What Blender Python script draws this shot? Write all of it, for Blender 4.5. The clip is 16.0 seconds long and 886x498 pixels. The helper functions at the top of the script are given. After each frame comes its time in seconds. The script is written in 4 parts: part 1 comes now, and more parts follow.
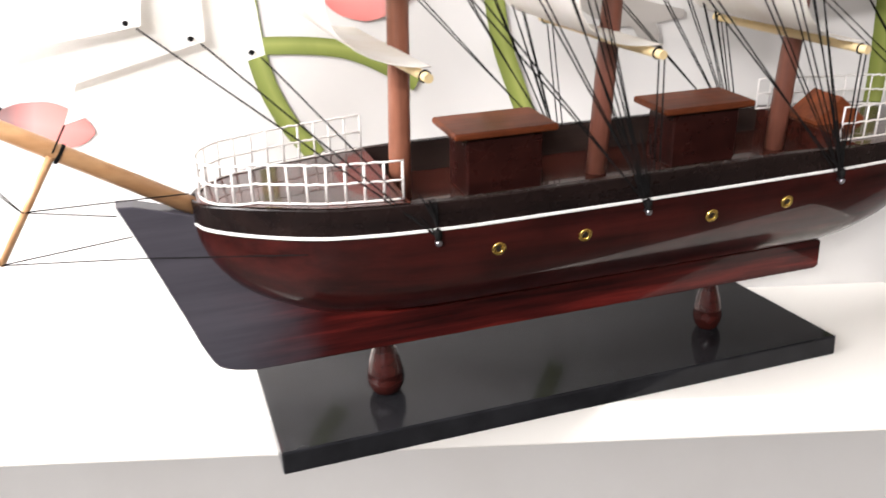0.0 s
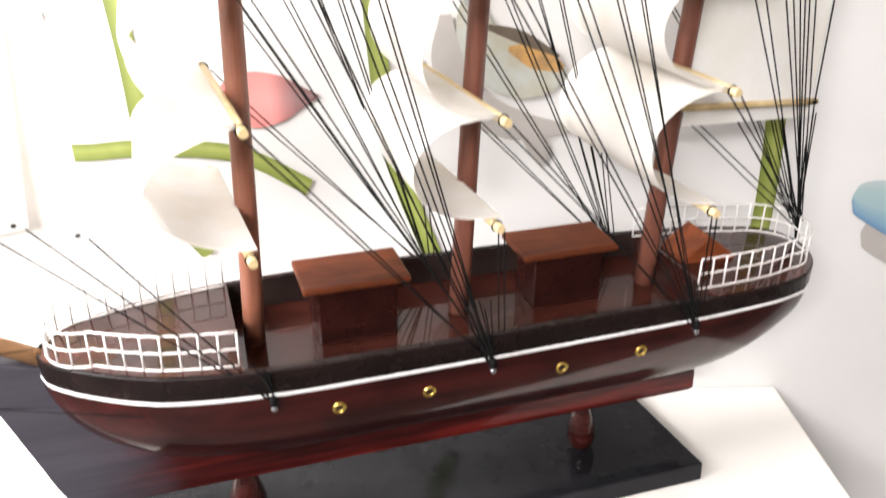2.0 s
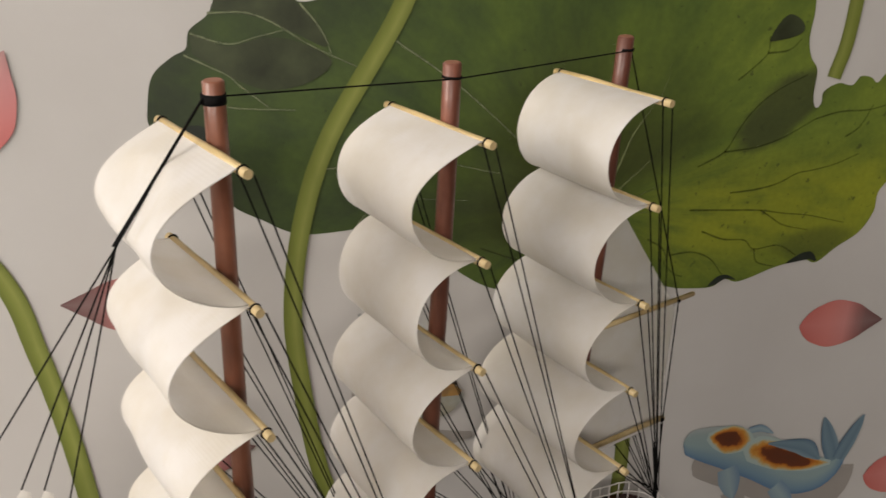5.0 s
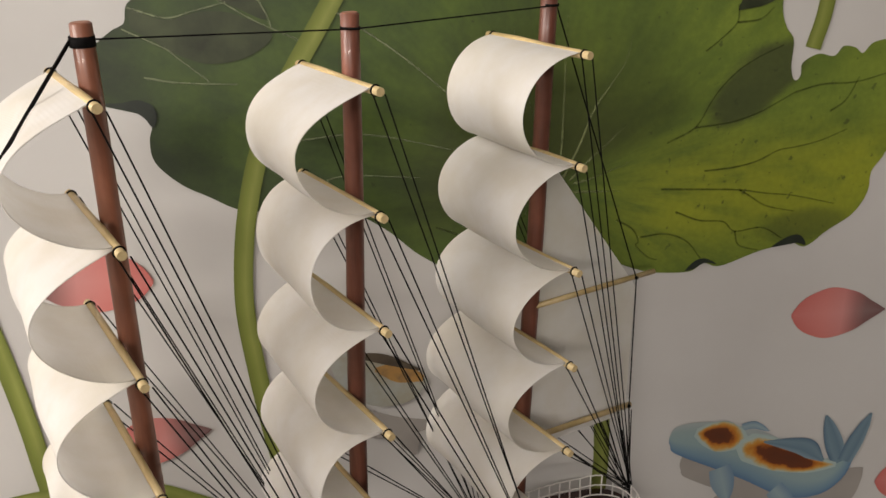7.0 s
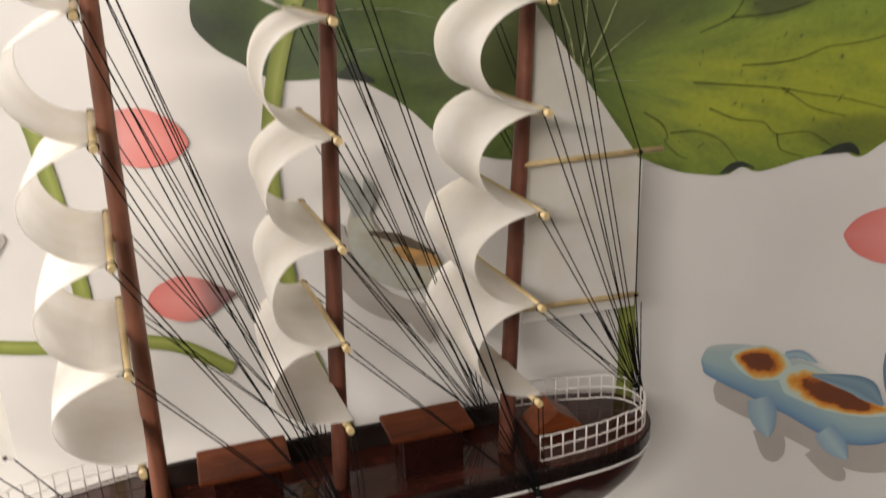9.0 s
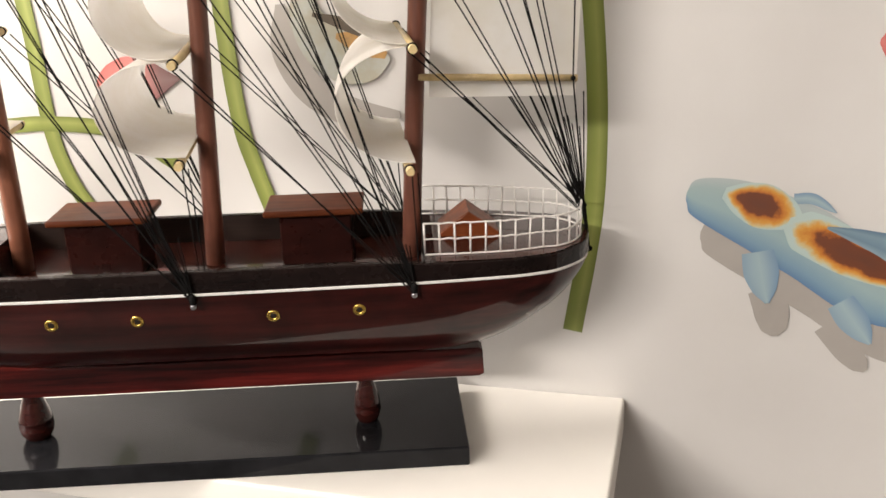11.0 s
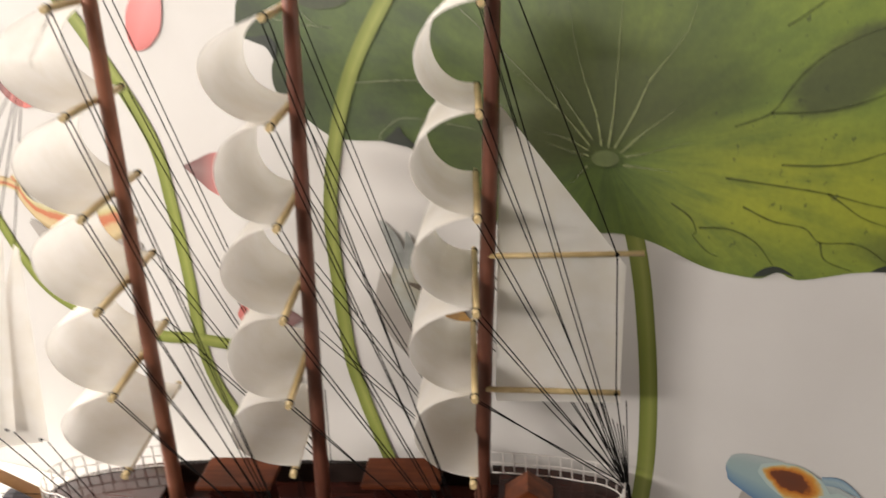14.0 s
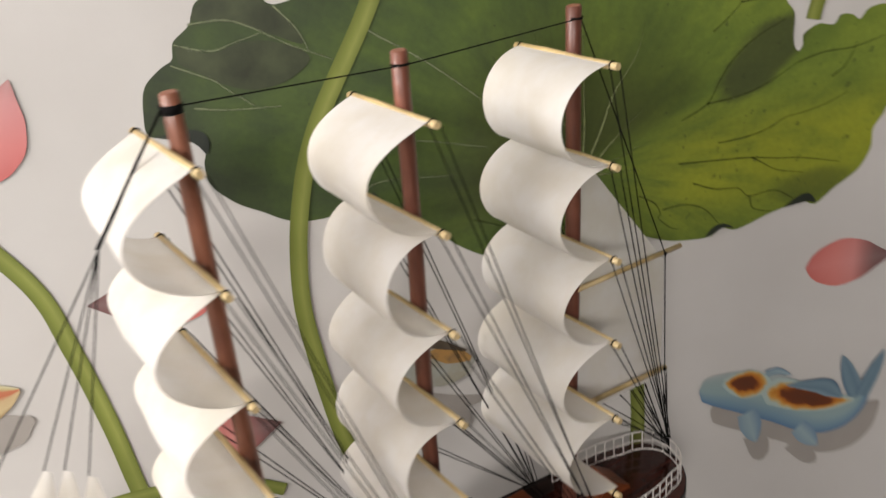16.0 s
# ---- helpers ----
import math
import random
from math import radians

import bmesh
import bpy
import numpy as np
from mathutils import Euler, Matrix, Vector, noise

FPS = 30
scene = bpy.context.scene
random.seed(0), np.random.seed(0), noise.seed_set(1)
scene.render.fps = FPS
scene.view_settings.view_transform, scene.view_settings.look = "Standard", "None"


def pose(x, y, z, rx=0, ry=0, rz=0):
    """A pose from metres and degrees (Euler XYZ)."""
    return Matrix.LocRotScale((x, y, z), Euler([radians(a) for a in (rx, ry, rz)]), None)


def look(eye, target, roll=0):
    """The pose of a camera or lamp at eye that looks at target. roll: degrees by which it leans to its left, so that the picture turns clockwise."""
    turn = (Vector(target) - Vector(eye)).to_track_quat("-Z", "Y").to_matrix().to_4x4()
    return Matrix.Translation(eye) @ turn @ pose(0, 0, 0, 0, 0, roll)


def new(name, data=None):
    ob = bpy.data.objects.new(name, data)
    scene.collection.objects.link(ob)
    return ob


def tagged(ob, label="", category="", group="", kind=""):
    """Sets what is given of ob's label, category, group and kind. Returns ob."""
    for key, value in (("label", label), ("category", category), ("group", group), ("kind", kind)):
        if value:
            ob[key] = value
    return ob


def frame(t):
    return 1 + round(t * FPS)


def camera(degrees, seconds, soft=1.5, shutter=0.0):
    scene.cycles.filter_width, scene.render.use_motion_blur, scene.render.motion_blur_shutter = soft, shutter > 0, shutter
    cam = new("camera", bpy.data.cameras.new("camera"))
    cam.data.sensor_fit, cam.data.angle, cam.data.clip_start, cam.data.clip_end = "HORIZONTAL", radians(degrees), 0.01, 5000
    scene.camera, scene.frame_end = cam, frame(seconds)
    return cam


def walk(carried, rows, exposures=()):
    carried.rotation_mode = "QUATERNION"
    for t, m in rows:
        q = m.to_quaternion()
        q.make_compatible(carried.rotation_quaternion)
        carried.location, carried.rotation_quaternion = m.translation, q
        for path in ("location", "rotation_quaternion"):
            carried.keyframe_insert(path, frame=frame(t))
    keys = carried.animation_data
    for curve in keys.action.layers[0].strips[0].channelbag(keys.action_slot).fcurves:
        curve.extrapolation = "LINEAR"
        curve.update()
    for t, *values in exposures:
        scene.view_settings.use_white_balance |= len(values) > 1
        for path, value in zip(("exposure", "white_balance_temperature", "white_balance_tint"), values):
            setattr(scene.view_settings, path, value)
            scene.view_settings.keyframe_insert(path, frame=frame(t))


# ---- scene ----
cam = camera(53.9, 16.0, soft=1.5, shutter=0.6)
# seconds, eye in metres, heading to the left, pitch up, roll
PATH = [
    (0, 0.0634, -0.6546, 0.2725, 0.74, -19.27, -2.77),
    (0.5, 0.0871, -0.6533, 0.2671, 0.73, -17.66, -2.45),
    (1, 0.1082, -0.6397, 0.3031, 0.68, -18.32, -2.02),
    (1.5, 0.1326, -0.6328, 0.3316, 0.67, -19.99, -1.46),
    (2, 0.1497, -0.6263, 0.3664, 0.80, -21.12, -1.18),
    (2.5, 0.1372, -0.6428, 0.4273, 0.79, -21.42, -2.48),
    (3, 0.0867, -0.6531, 0.4623, -1.94, -22.15, -2.91),
    (3.5, 0.0542, -0.6545, 0.5032, -7.19, -21.81, -2.08),
    (4, 0.0428, -0.6387, 0.5636, -11.19, -21.69, -2.27),
    (4.5, 0.0402, -0.6240, 0.6014, -13.77, -21.05, -2.51),
    (5, 0.0539, -0.6295, 0.6441, -14.73, -21.07, -2.47),
    (5.2, 0.0590, -0.6306, 0.6425, -14.99, -20.88, -2.44),
    (7.3, 0.1573, -0.6607, 0.5891, -7.73, -17.97, -4.56),
    (7.5, 0.1677, -0.6724, 0.5856, -6.16, -17.40, -4.54),
    (8, 0.2237, -0.6949, 0.5540, -1.20, -16.57, -4.45),
    (8.5, 0.2493, -0.7081, 0.5123, 0.60, -15.88, -4.42),
    (9, 0.2569, -0.7048, 0.4677, 2.01, -15.42, -3.92),
    (9.5, 0.2965, -0.6903, 0.3986, 4.20, -15.26, -2.60),
    (10, 0.3390, -0.6619, 0.3411, 6.86, -16.56, -1.90),
    (10.2, 0.3675, -0.6573, 0.3106, 9.24, -16.56, -1.96),
    (12.3, 0.5116, -0.5592, 0.2974, 19.21, -15.41, -2.05),
    (12.5, 0.5282, -0.5520, 0.3217, 20.23, -16.60, -2.49),
    (13, 0.5476, -0.5636, 0.4007, 23.99, -18.07, -1.61),
    (13.5, 0.5322, -0.6116, 0.4610, 24.58, -15.64, -2.26),
    (14, 0.5113, -0.6606, 0.5410, 24.83, -16.46, -3.09),
    (14.5, 0.4954, -0.7117, 0.5732, 22.94, -16.39, -6.21),
    (15, 0.4512, -0.7320, 0.6028, 17.36, -17.54, -9.77),
    (15.5, 0.2912, -0.6977, 0.6355, 5.29, -19.93, -10.51),
    (16, 0.1060, -0.6762, 0.6512, -9.60, -22.33, -9.38),
]


def gaze(x, y, z, yaw, pitch, roll):
    yaw, pitch = radians(yaw), radians(pitch)
    ahead = Vector((-math.sin(yaw) * math.cos(pitch), math.cos(yaw) * math.cos(pitch), math.sin(pitch)))
    eye = Vector((x, y, z + SHELF))
    return look(eye, eye + ahead, roll)


SHELF = 0.9
# the film camera's own brightening, darkening and tinting
EXPOSURE = [(0, 1.32), (0.5, 1.65), (1, 1.8), (1.5, 1.7), (2, 1.58), (2.5, 0.62), (3, -0.2), (3.5, -0.67), (4, -0.68), (4.5, -0.22), (5, -0.45), (7.5, -0.12), (8, 0.12), (8.5, 0.2), (9, 0.3), (9.5, 0.53), (10, 1.1), (12.5, 1.02), (13, 0.93), (13.5, 0.65), (14, 0.45), (14.5, 0.08), (15, 0.3), (15.5, 0.2), (16, 0)]
walk(cam, [(t, gaze(*row)) for t, *row in PATH], [(t, stops, 6110 if t < 2.8 else 6450 if t < 3.2 else 6750 if t < 14.2 else 6480, 10) for t, stops in EXPOSURE])
# watts of the inferred tube and two added fill lamps, all behind or above the camera
TUBE, SIDE_FILL, BROAD_FILL = 44.0, 60.0, 20.0

import itertools

# ---------------------------------------------------------------- light
world = bpy.data.worlds.new("world")
scene.world = world
world.use_nodes = True
world.node_tree.nodes["Background"].inputs[0].default_value = (1.0, 0.97, 0.93, 1)
world.node_tree.nodes["Background"].inputs[1].default_value = 0.15


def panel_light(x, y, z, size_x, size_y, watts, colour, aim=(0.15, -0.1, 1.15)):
    data = bpy.data.lights.new("unseen_lamp", "AREA")
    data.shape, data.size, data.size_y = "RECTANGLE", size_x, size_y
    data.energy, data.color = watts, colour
    ob = new("unseen_lamp", data)
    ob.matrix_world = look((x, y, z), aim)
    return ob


# a long fluorescent tube high on the far side of the room; two unseen fill lamps are added: a soft one near the wall on
# the bow's side for falloff, a broad one overhead
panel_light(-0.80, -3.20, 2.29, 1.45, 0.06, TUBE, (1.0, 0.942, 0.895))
panel_light(-1.75, -0.90, 2.35, 1.20, 0.90, SIDE_FILL, (1.0, 0.945, 0.90), aim=(0.1, -0.2, 1.2))
panel_light(-0.90, -2.40, 2.66, 2.20, 1.60, BROAD_FILL, (1.0, 0.945, 0.90), aim=(-0.1, -0.8, 0.4))


# ---------------------------------------------------------------- materials
class Mat:
    """A node material under construction."""

    def __init__(self, name):
        self.m = bpy.data.materials.new(name)
        self.m.use_nodes = True
        self.t = self.m.node_tree
        self.b = self.t.nodes["Principled BSDF"]

    def add(self, kind, **values):
        n = self.t.nodes.new(kind)
        for k, v in values.items():
            setattr(n, k, v)
        return n

    def link(self, a, b):
        self.t.links.new(a, b)

    def put(self, **values):
        for k, v in values.items():
            self.b.inputs[k.replace("_", " ")].default_value = v
        return self

    def coords(self, kind="Object", scale=(1, 1, 1)):
        c = self.add("ShaderNodeTexCoord")
        m = self.add("ShaderNodeMapping")
        m.inputs["Scale"].default_value = scale
        self.link(c.outputs[kind], m.inputs["Vector"])
        return m.outputs[0]

    def noise(self, vec, scale, detail=4.0, rough=0.55):
        n = self.add("ShaderNodeTexNoise")
        n.inputs["Scale"].default_value = scale
        n.inputs["Detail"].default_value = detail
        n.inputs["Roughness"].default_value = rough
        self.link(vec, n.inputs["Vector"])
        return n.outputs["Fac"]

    def ramp(self, fac, stops):
        r = self.add("ShaderNodeValToRGB")
        while len(r.color_ramp.elements) < len(stops):
            r.color_ramp.elements.new(0.5)
        for e, (p, c) in zip(r.color_ramp.elements, stops):
            e.position, e.color = p, (*c, 1)
        self.link(fac, r.inputs[0])
        return r.outputs[0]

    def mix(self, fac, a, b, how="MIX"):
        m = self.add("ShaderNodeMix", data_type="RGBA", blend_type=how)
        if isinstance(fac, float):
            m.inputs[0].default_value = fac
        else:
            self.link(fac, m.inputs[0])
        for k, v in ((6, a), (7, b)):
            if isinstance(v, tuple):
                m.inputs[k].default_value = (*v, 1)
            else:
                self.link(v, m.inputs[k])
        return m.outputs[2]

    def colour(self, out):
        self.link(out, self.b.inputs["Base Color"])
        return self

    def rough(self, fac, low, high):
        r = self.add("ShaderNodeMapRange")
        r.inputs["To Min"].default_value, r.inputs["To Max"].default_value = low, high
        self.link(fac, r.inputs["Value"])
        self.link(r.outputs[0], self.b.inputs["Roughness"])
        return self

    def bump(self, fac, strength, distance):
        n = self.add("ShaderNodeBump")
        n.inputs["Strength"].default_value, n.inputs["Distance"].default_value = strength, distance
        self.link(fac, n.inputs["Height"])
        self.link(n.outputs[0], self.b.inputs["Normal"])
        return self


def stained_wood(name, dark, light, rough=(0.12, 0.3), coat=0.5, along=(6, 90, 90), gloss=0.5, shine=0.08):
    """Lacquered wood whose grain runs along the local x axis."""
    m = Mat(name)
    v = m.coords("Object", along)
    grain = m.noise(v, 1.0, 6.0, 0.65)
    blot = m.noise(m.coords("Object", (1, 1, 1)), 28.0, 3.0)
    tone = m.ramp(grain, [(0.3, dark), (0.7, light)])
    low = tuple(c * 0.55 for c in dark)
    m.colour(m.mix(m.ramp(blot, [(0.42, (0, 0, 0)), (0.75, (0.6, 0.6, 0.6))]), tone, low))
    m.rough(m.noise(m.coords("Object", (1, 1, 1)), 90.0), *rough)
    m.put(Coat_Weight=coat, Coat_Roughness=shine, Specular_IOR_Level=gloss)
    wave = m.noise(m.coords("Object", (1, 1, 1)), 22.0, 2.0)
    m.bump(m.mix(0.75, grain, wave), 0.20, 0.0016)
    return m.m


def plain(name, colour, rough, var=0.12, scale=60.0, metal=0.0, bump=0.0):
    m = Mat(name)
    n = m.noise(m.coords("Object"), scale)
    m.colour(m.ramp(n, [(0.3, tuple(c * (1 - var) for c in colour)), (0.7, tuple(min(1, c * (1 + var)) for c in colour))]))
    m.put(Metallic=metal)
    m.rough(n, rough * 0.85, min(1.0, rough * 1.15))
    if bump:
        m.bump(m.noise(m.coords("Object"), scale * 8), bump, 0.0005)
    return m.m


def cloth(name, colour):
    m = Mat(name)
    v = m.coords("Object")
    warp = m.add("ShaderNodeTexWave", wave_type="BANDS", bands_direction="Y")
    weft = m.add("ShaderNodeTexWave", wave_type="BANDS", bands_direction="Z")
    for w in (warp, weft):
        w.inputs["Scale"].default_value = 170.0 if w is warp else 330.0
        w.inputs["Distortion"].default_value = 0.6
        m.link(v, w.inputs["Vector"])
    weave = m.mix(0.5, warp.outputs[0], weft.outputs[0])
    soil = m.noise(v, 26.0, 4.0)
    tint = (colour[0] * 0.90, colour[1] * 0.87, colour[2] * 0.80)
    m.colour(m.mix(m.ramp(m.noise(v, 90.0, 4.0), [(0.52, (0, 0, 0)), (0.75, (0.5, 0.5, 0.5))]), m.ramp(soil, [(0.34, tint), (0.62, colour)]), tint))
    m.put(Roughness=0.9)
    m.bump(weave, 0.22, 0.0003)
    tr = m.add("ShaderNodeBsdfTranslucent")
    tr.inputs[0].default_value = (*colour, 1)
    mx = m.add("ShaderNodeMixShader")
    mx.inputs[0].default_value = 0.33
    out = m.t.nodes["Material Output"]
    m.link(m.b.outputs[0], mx.inputs[1])
    m.link(tr.outputs[0], mx.inputs[2])
    m.link(mx.outputs[0], out.inputs[0])
    return m.m


HULL = stained_wood("dark mahogany lacquer", (0.010, 0.0022, 0.0020), (0.058, 0.0090, 0.0072), (0.25, 0.4), 0.62, gloss=0.06, shine=0.025)
# mahogany plank; a slate-grey reflection is painted over its bow end
PLANKWOOD = Mat("mahogany lacquer with painted slate sheen")
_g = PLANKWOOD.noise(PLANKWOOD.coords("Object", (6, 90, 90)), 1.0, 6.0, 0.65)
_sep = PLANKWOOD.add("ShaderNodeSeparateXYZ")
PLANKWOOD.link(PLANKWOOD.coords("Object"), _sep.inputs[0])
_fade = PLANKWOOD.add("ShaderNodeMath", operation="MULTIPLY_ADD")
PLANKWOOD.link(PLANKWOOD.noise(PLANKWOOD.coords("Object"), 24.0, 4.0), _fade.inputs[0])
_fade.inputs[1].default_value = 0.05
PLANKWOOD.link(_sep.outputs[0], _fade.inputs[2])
_sheen = PLANKWOOD.add("ShaderNodeMapRange", interpolation_type="SMOOTHSTEP")
_sheen.inputs["From Min"].default_value, _sheen.inputs["From Max"].default_value = -0.190, -0.120
PLANKWOOD.link(_fade.outputs[0], _sheen.inputs["Value"])
PLANKWOOD.colour(PLANKWOOD.mix(_sheen.outputs[0], PLANKWOOD.ramp(_g, [(0.3, (0.052, 0.049, 0.060)), (0.7, (0.078, 0.072, 0.086))]), PLANKWOOD.ramp(_g, [(0.36, (0.012, 0.0022, 0.0022)), (0.52, (0.050, 0.0056, 0.0048)), (0.66, (0.130, 0.0125, 0.0095))])))
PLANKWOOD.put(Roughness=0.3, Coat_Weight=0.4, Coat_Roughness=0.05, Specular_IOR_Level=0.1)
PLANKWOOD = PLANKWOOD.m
POSTWOOD = stained_wood("turned brown-red wood", (0.015, 0.0032, 0.0028), (0.060, 0.012, 0.009), (0.2, 0.3), 0.55, gloss=0.2, shine=0.03)
# colour holds the shade under the hull and the keel's dark reflection
SHADEWOOD = stained_wood("mahogany lacquer darkened as shade", (0.009, 0.0022, 0.0020), (0.030, 0.0052, 0.0044), (0.25, 0.4), 0.3, gloss=0.06, shine=0.05)
SKYLIGHTWOOD = stained_wood("bright orange-brown lacquer", (0.105, 0.026, 0.009), (0.300, 0.080, 0.026), (0.3, 0.45), 0.1, gloss=0.15)
RIMWOOD = stained_wood("black-brown lacquer", (0.0058, 0.0040, 0.0040), (0.0155, 0.0088, 0.0078), (0.2, 0.34), 0.0, gloss=0.22)
LININGWOOD = stained_wood("dull brown lacquer", (0.022, 0.0145, 0.0125), (0.048, 0.031, 0.026), (0.25, 0.4), 0.0, gloss=0.25)
HOUSEWOOD = stained_wood("dark brown lacquer", (0.011, 0.0032, 0.0028), (0.042, 0.0110, 0.0085), (0.22, 0.35), 0.05, gloss=0.3)
DECKWOOD = stained_wood("red-brown deck lacquer", (0.021, 0.0062, 0.0046), (0.072, 0.0195, 0.0135), (0.14, 0.28), 0.62, gloss=0.12, shine=0.025)
ROOFWOOD = stained_wood("orange-brown lacquered wood", (0.052, 0.013, 0.006), (0.185, 0.050, 0.018), (0.3, 0.45), 0.0, gloss=0.1)
MASTWOOD = stained_wood("red-brown dowel", (0.118, 0.040, 0.026), (0.285, 0.106, 0.068), (0.3, 0.48), 0.15, (90, 90, 6))
# the mast wood again, brighter and more orange for light falling on the foremast
LITMASTWOOD = stained_wood("red-brown dowel, lit tone", (0.165, 0.058, 0.034), (0.380, 0.150, 0.088), (0.3, 0.48), 0.15, (90, 90, 6))
SPARWOOD = stained_wood("pale orange dowel", (0.50, 0.25, 0.105), (0.70, 0.42, 0.21), (0.3, 0.5), 0.2)
YARDWOOD = stained_wood("pale bamboo", (0.56, 0.40, 0.17), (0.82, 0.65, 0.36), (0.35, 0.55), 0.15, (90, 6, 90))
ENDWOOD = plain("mast end grain", (0.30, 0.13, 0.08), 0.6, 0.2, 300)
BLACKBOARD = Mat("black gloss board")
_n = BLACKBOARD.noise(BLACKBOARD.coords("Object"), 40.0)
BLACKBOARD.colour(BLACKBOARD.ramp(_n, [(0.3, (0.008, 0.008, 0.009)), (0.7, (0.016, 0.016, 0.018))]))
BLACKBOARD.rough(BLACKBOARD.noise(BLACKBOARD.coords("Object"), 18.0), 0.06, 0.16).put(Coat_Weight=0.0, Specular_IOR_Level=0.17)
BLACKBOARD = BLACKBOARD.m
SAIL = cloth("white sailcloth", (0.90, 0.882, 0.855))
THREAD = plain("black thread", (0.008, 0.0075, 0.0075), 0.9, 0.3, 900)
THREAD.node_tree.nodes["Principled BSDF"].inputs["Specular IOR Level"].default_value = 0.08
WHITEWIRE = plain("white painted wire", (0.78, 0.75, 0.72), 0.35, 0.06, 200)
STRIPE = plain("white stripe paint", (0.76, 0.74, 0.72), 0.4, 0.06, 200)
BRASS = plain("polished brass", (0.80, 0.55, 0.14), 0.2, 0.15, 400, 1.0)
STEEL = plain("nail steel", (0.45, 0.45, 0.48), 0.3, 0.15, 400, 1.0)
DARKHOLE = plain("dark recess", (0.012, 0.006, 0.005), 0.5, 0.2, 200)
SHELFPAINT = plain("white shelf lacquer", (0.80, 0.77, 0.72), 0.38, 0.02, 14, 0.0, 0.03)
ROOMPAINT = plain("off-white room paint", (0.62, 0.595, 0.565), 0.8, 0.03, 6, 0.0, 0.05)
# tones for unseen walls and floor, chosen to dim and tint bounced light
DIMSLATE = plain("grey-blue unseen wall", (0.10, 0.11, 0.13), 0.7, 0.05, 6)
DIMBROWN = plain("brown unseen wall", (0.13, 0.10, 0.08), 0.7, 0.06, 6)
DIMFLOOR = plain("dark floor", (0.055, 0.048, 0.043), 0.5, 0.1, 5)
WALLPAPER = Mat("white wall covering")
_v = WALLPAPER.coords("Object")
WALLPAPER.colour(WALLPAPER.ramp(WALLPAPER.noise(_v, 7.0, 5.0), [(0.3, (0.550, 0.531, 0.510)), (0.7, (0.592, 0.578, 0.561))]))
WALLPAPER.rough(WALLPAPER.noise(_v, 30.0), 0.30, 0.42).bump(WALLPAPER.noise(_v, 420.0, 2.0), 0.06, 0.0004)
WALLPAPER = WALLPAPER.m


# ---------------------------------------------------------------- mesh helpers
def mesh_object(name, verts, faces, material, smooth=False):
    me = bpy.data.meshes.new(name)
    me.from_pydata([tuple(v) for v in verts], [], faces)
    me.materials.append(material)
    if smooth:
        me.polygons.foreach_set("use_smooth", [len(p.vertices) < 5 for p in me.polygons])
    me.update()
    return new(name, me)


def part(name, data, material, parent, label="", smooth=False, local=None):
    """A mesh object under a thing or a part. data: a bmesh or (verts, faces)."""
    if isinstance(data, tuple):
        ob = mesh_object(name, data[0], data[1], material, smooth)
    else:
        me = bpy.data.meshes.new(name)
        data.to_mesh(me)
        data.free()
        me.materials.append(material)
        if smooth:
            me.polygons.foreach_set("use_smooth", [len(p.vertices) < 5 for p in me.polygons])
        ob = new(name, me)
    ob.parent = parent
    if local is not None:
        ob.matrix_local = local
    if label:
        tagged(ob, label)
    return ob


def again(ob, parent, local):
    """One more part on the same mesh."""
    o = new(ob.name.split(".")[0], ob.data)
    o.parent, o.matrix_local = parent, local
    return o


def block(size, bevel=0.0, segments=2, centre=(0, 0, 0)):
    bm = bmesh.new()
    bmesh.ops.create_cube(bm, size=1)
    for v in bm.verts:
        v.co = Vector([v.co[i] * size[i] + centre[i] for i in range(3)])
    if bevel:
        bmesh.ops.bevel(bm, geom=bm.edges[:], offset=bevel, segments=segments, affect="EDGES", profile=0.5)
    return bm


def tube(points, radius, sides=6, closed=False, cap=True):
    """Verts and faces of a round rod along points; radius: one, or one a point."""
    pts = [Vector(p) for p in points]
    n = len(pts)
    radii = radius if isinstance(radius, (list, tuple)) else [radius] * n
    verts, faces = [], []
    up = None
    for i, p in enumerate(pts):
        a = pts[(i - 1) % n] if closed or i else p
        b = pts[(i + 1) % n] if closed or i < n - 1 else p
        d = (b - a).normalized()
        if up is None:
            up = d.orthogonal().normalized()
        up = (up - d * up.dot(d)).normalized()
        side = d.cross(up)
        for k in range(sides):
            w = 2 * math.pi * k / sides
            verts.append(p + radii[i] * (math.cos(w) * up + math.sin(w) * side))
    for i in range(n if closed else n - 1):
        j = (i + 1) % n
        for k in range(sides):
            m = (k + 1) % sides
            faces.append((i * sides + k, i * sides + m, j * sides + m, j * sides + k))
    if cap and not closed:
        faces.append(tuple(reversed(range(sides))))
        faces.append(tuple(range((n - 1) * sides, n * sides)))
    return verts, faces


def lathe(profile, sides=24):
    """Verts and faces of a turned body about z from (radius, height) pairs."""
    verts, faces = [], []
    for r, z in profile:
        for k in range(sides):
            w = 2 * math.pi * k / sides
            verts.append((r * math.cos(w), r * math.sin(w), z))
    for i in range(len(profile) - 1):
        for k in range(sides):
            m = (k + 1) % sides
            faces.append((i * sides + k, i * sides + m, (i + 1) * sides + m, (i + 1) * sides + k))
    faces.append(tuple(reversed(range(sides))))
    faces.append(tuple(range((len(profile) - 1) * sides, len(profile) * sides)))
    return verts, faces


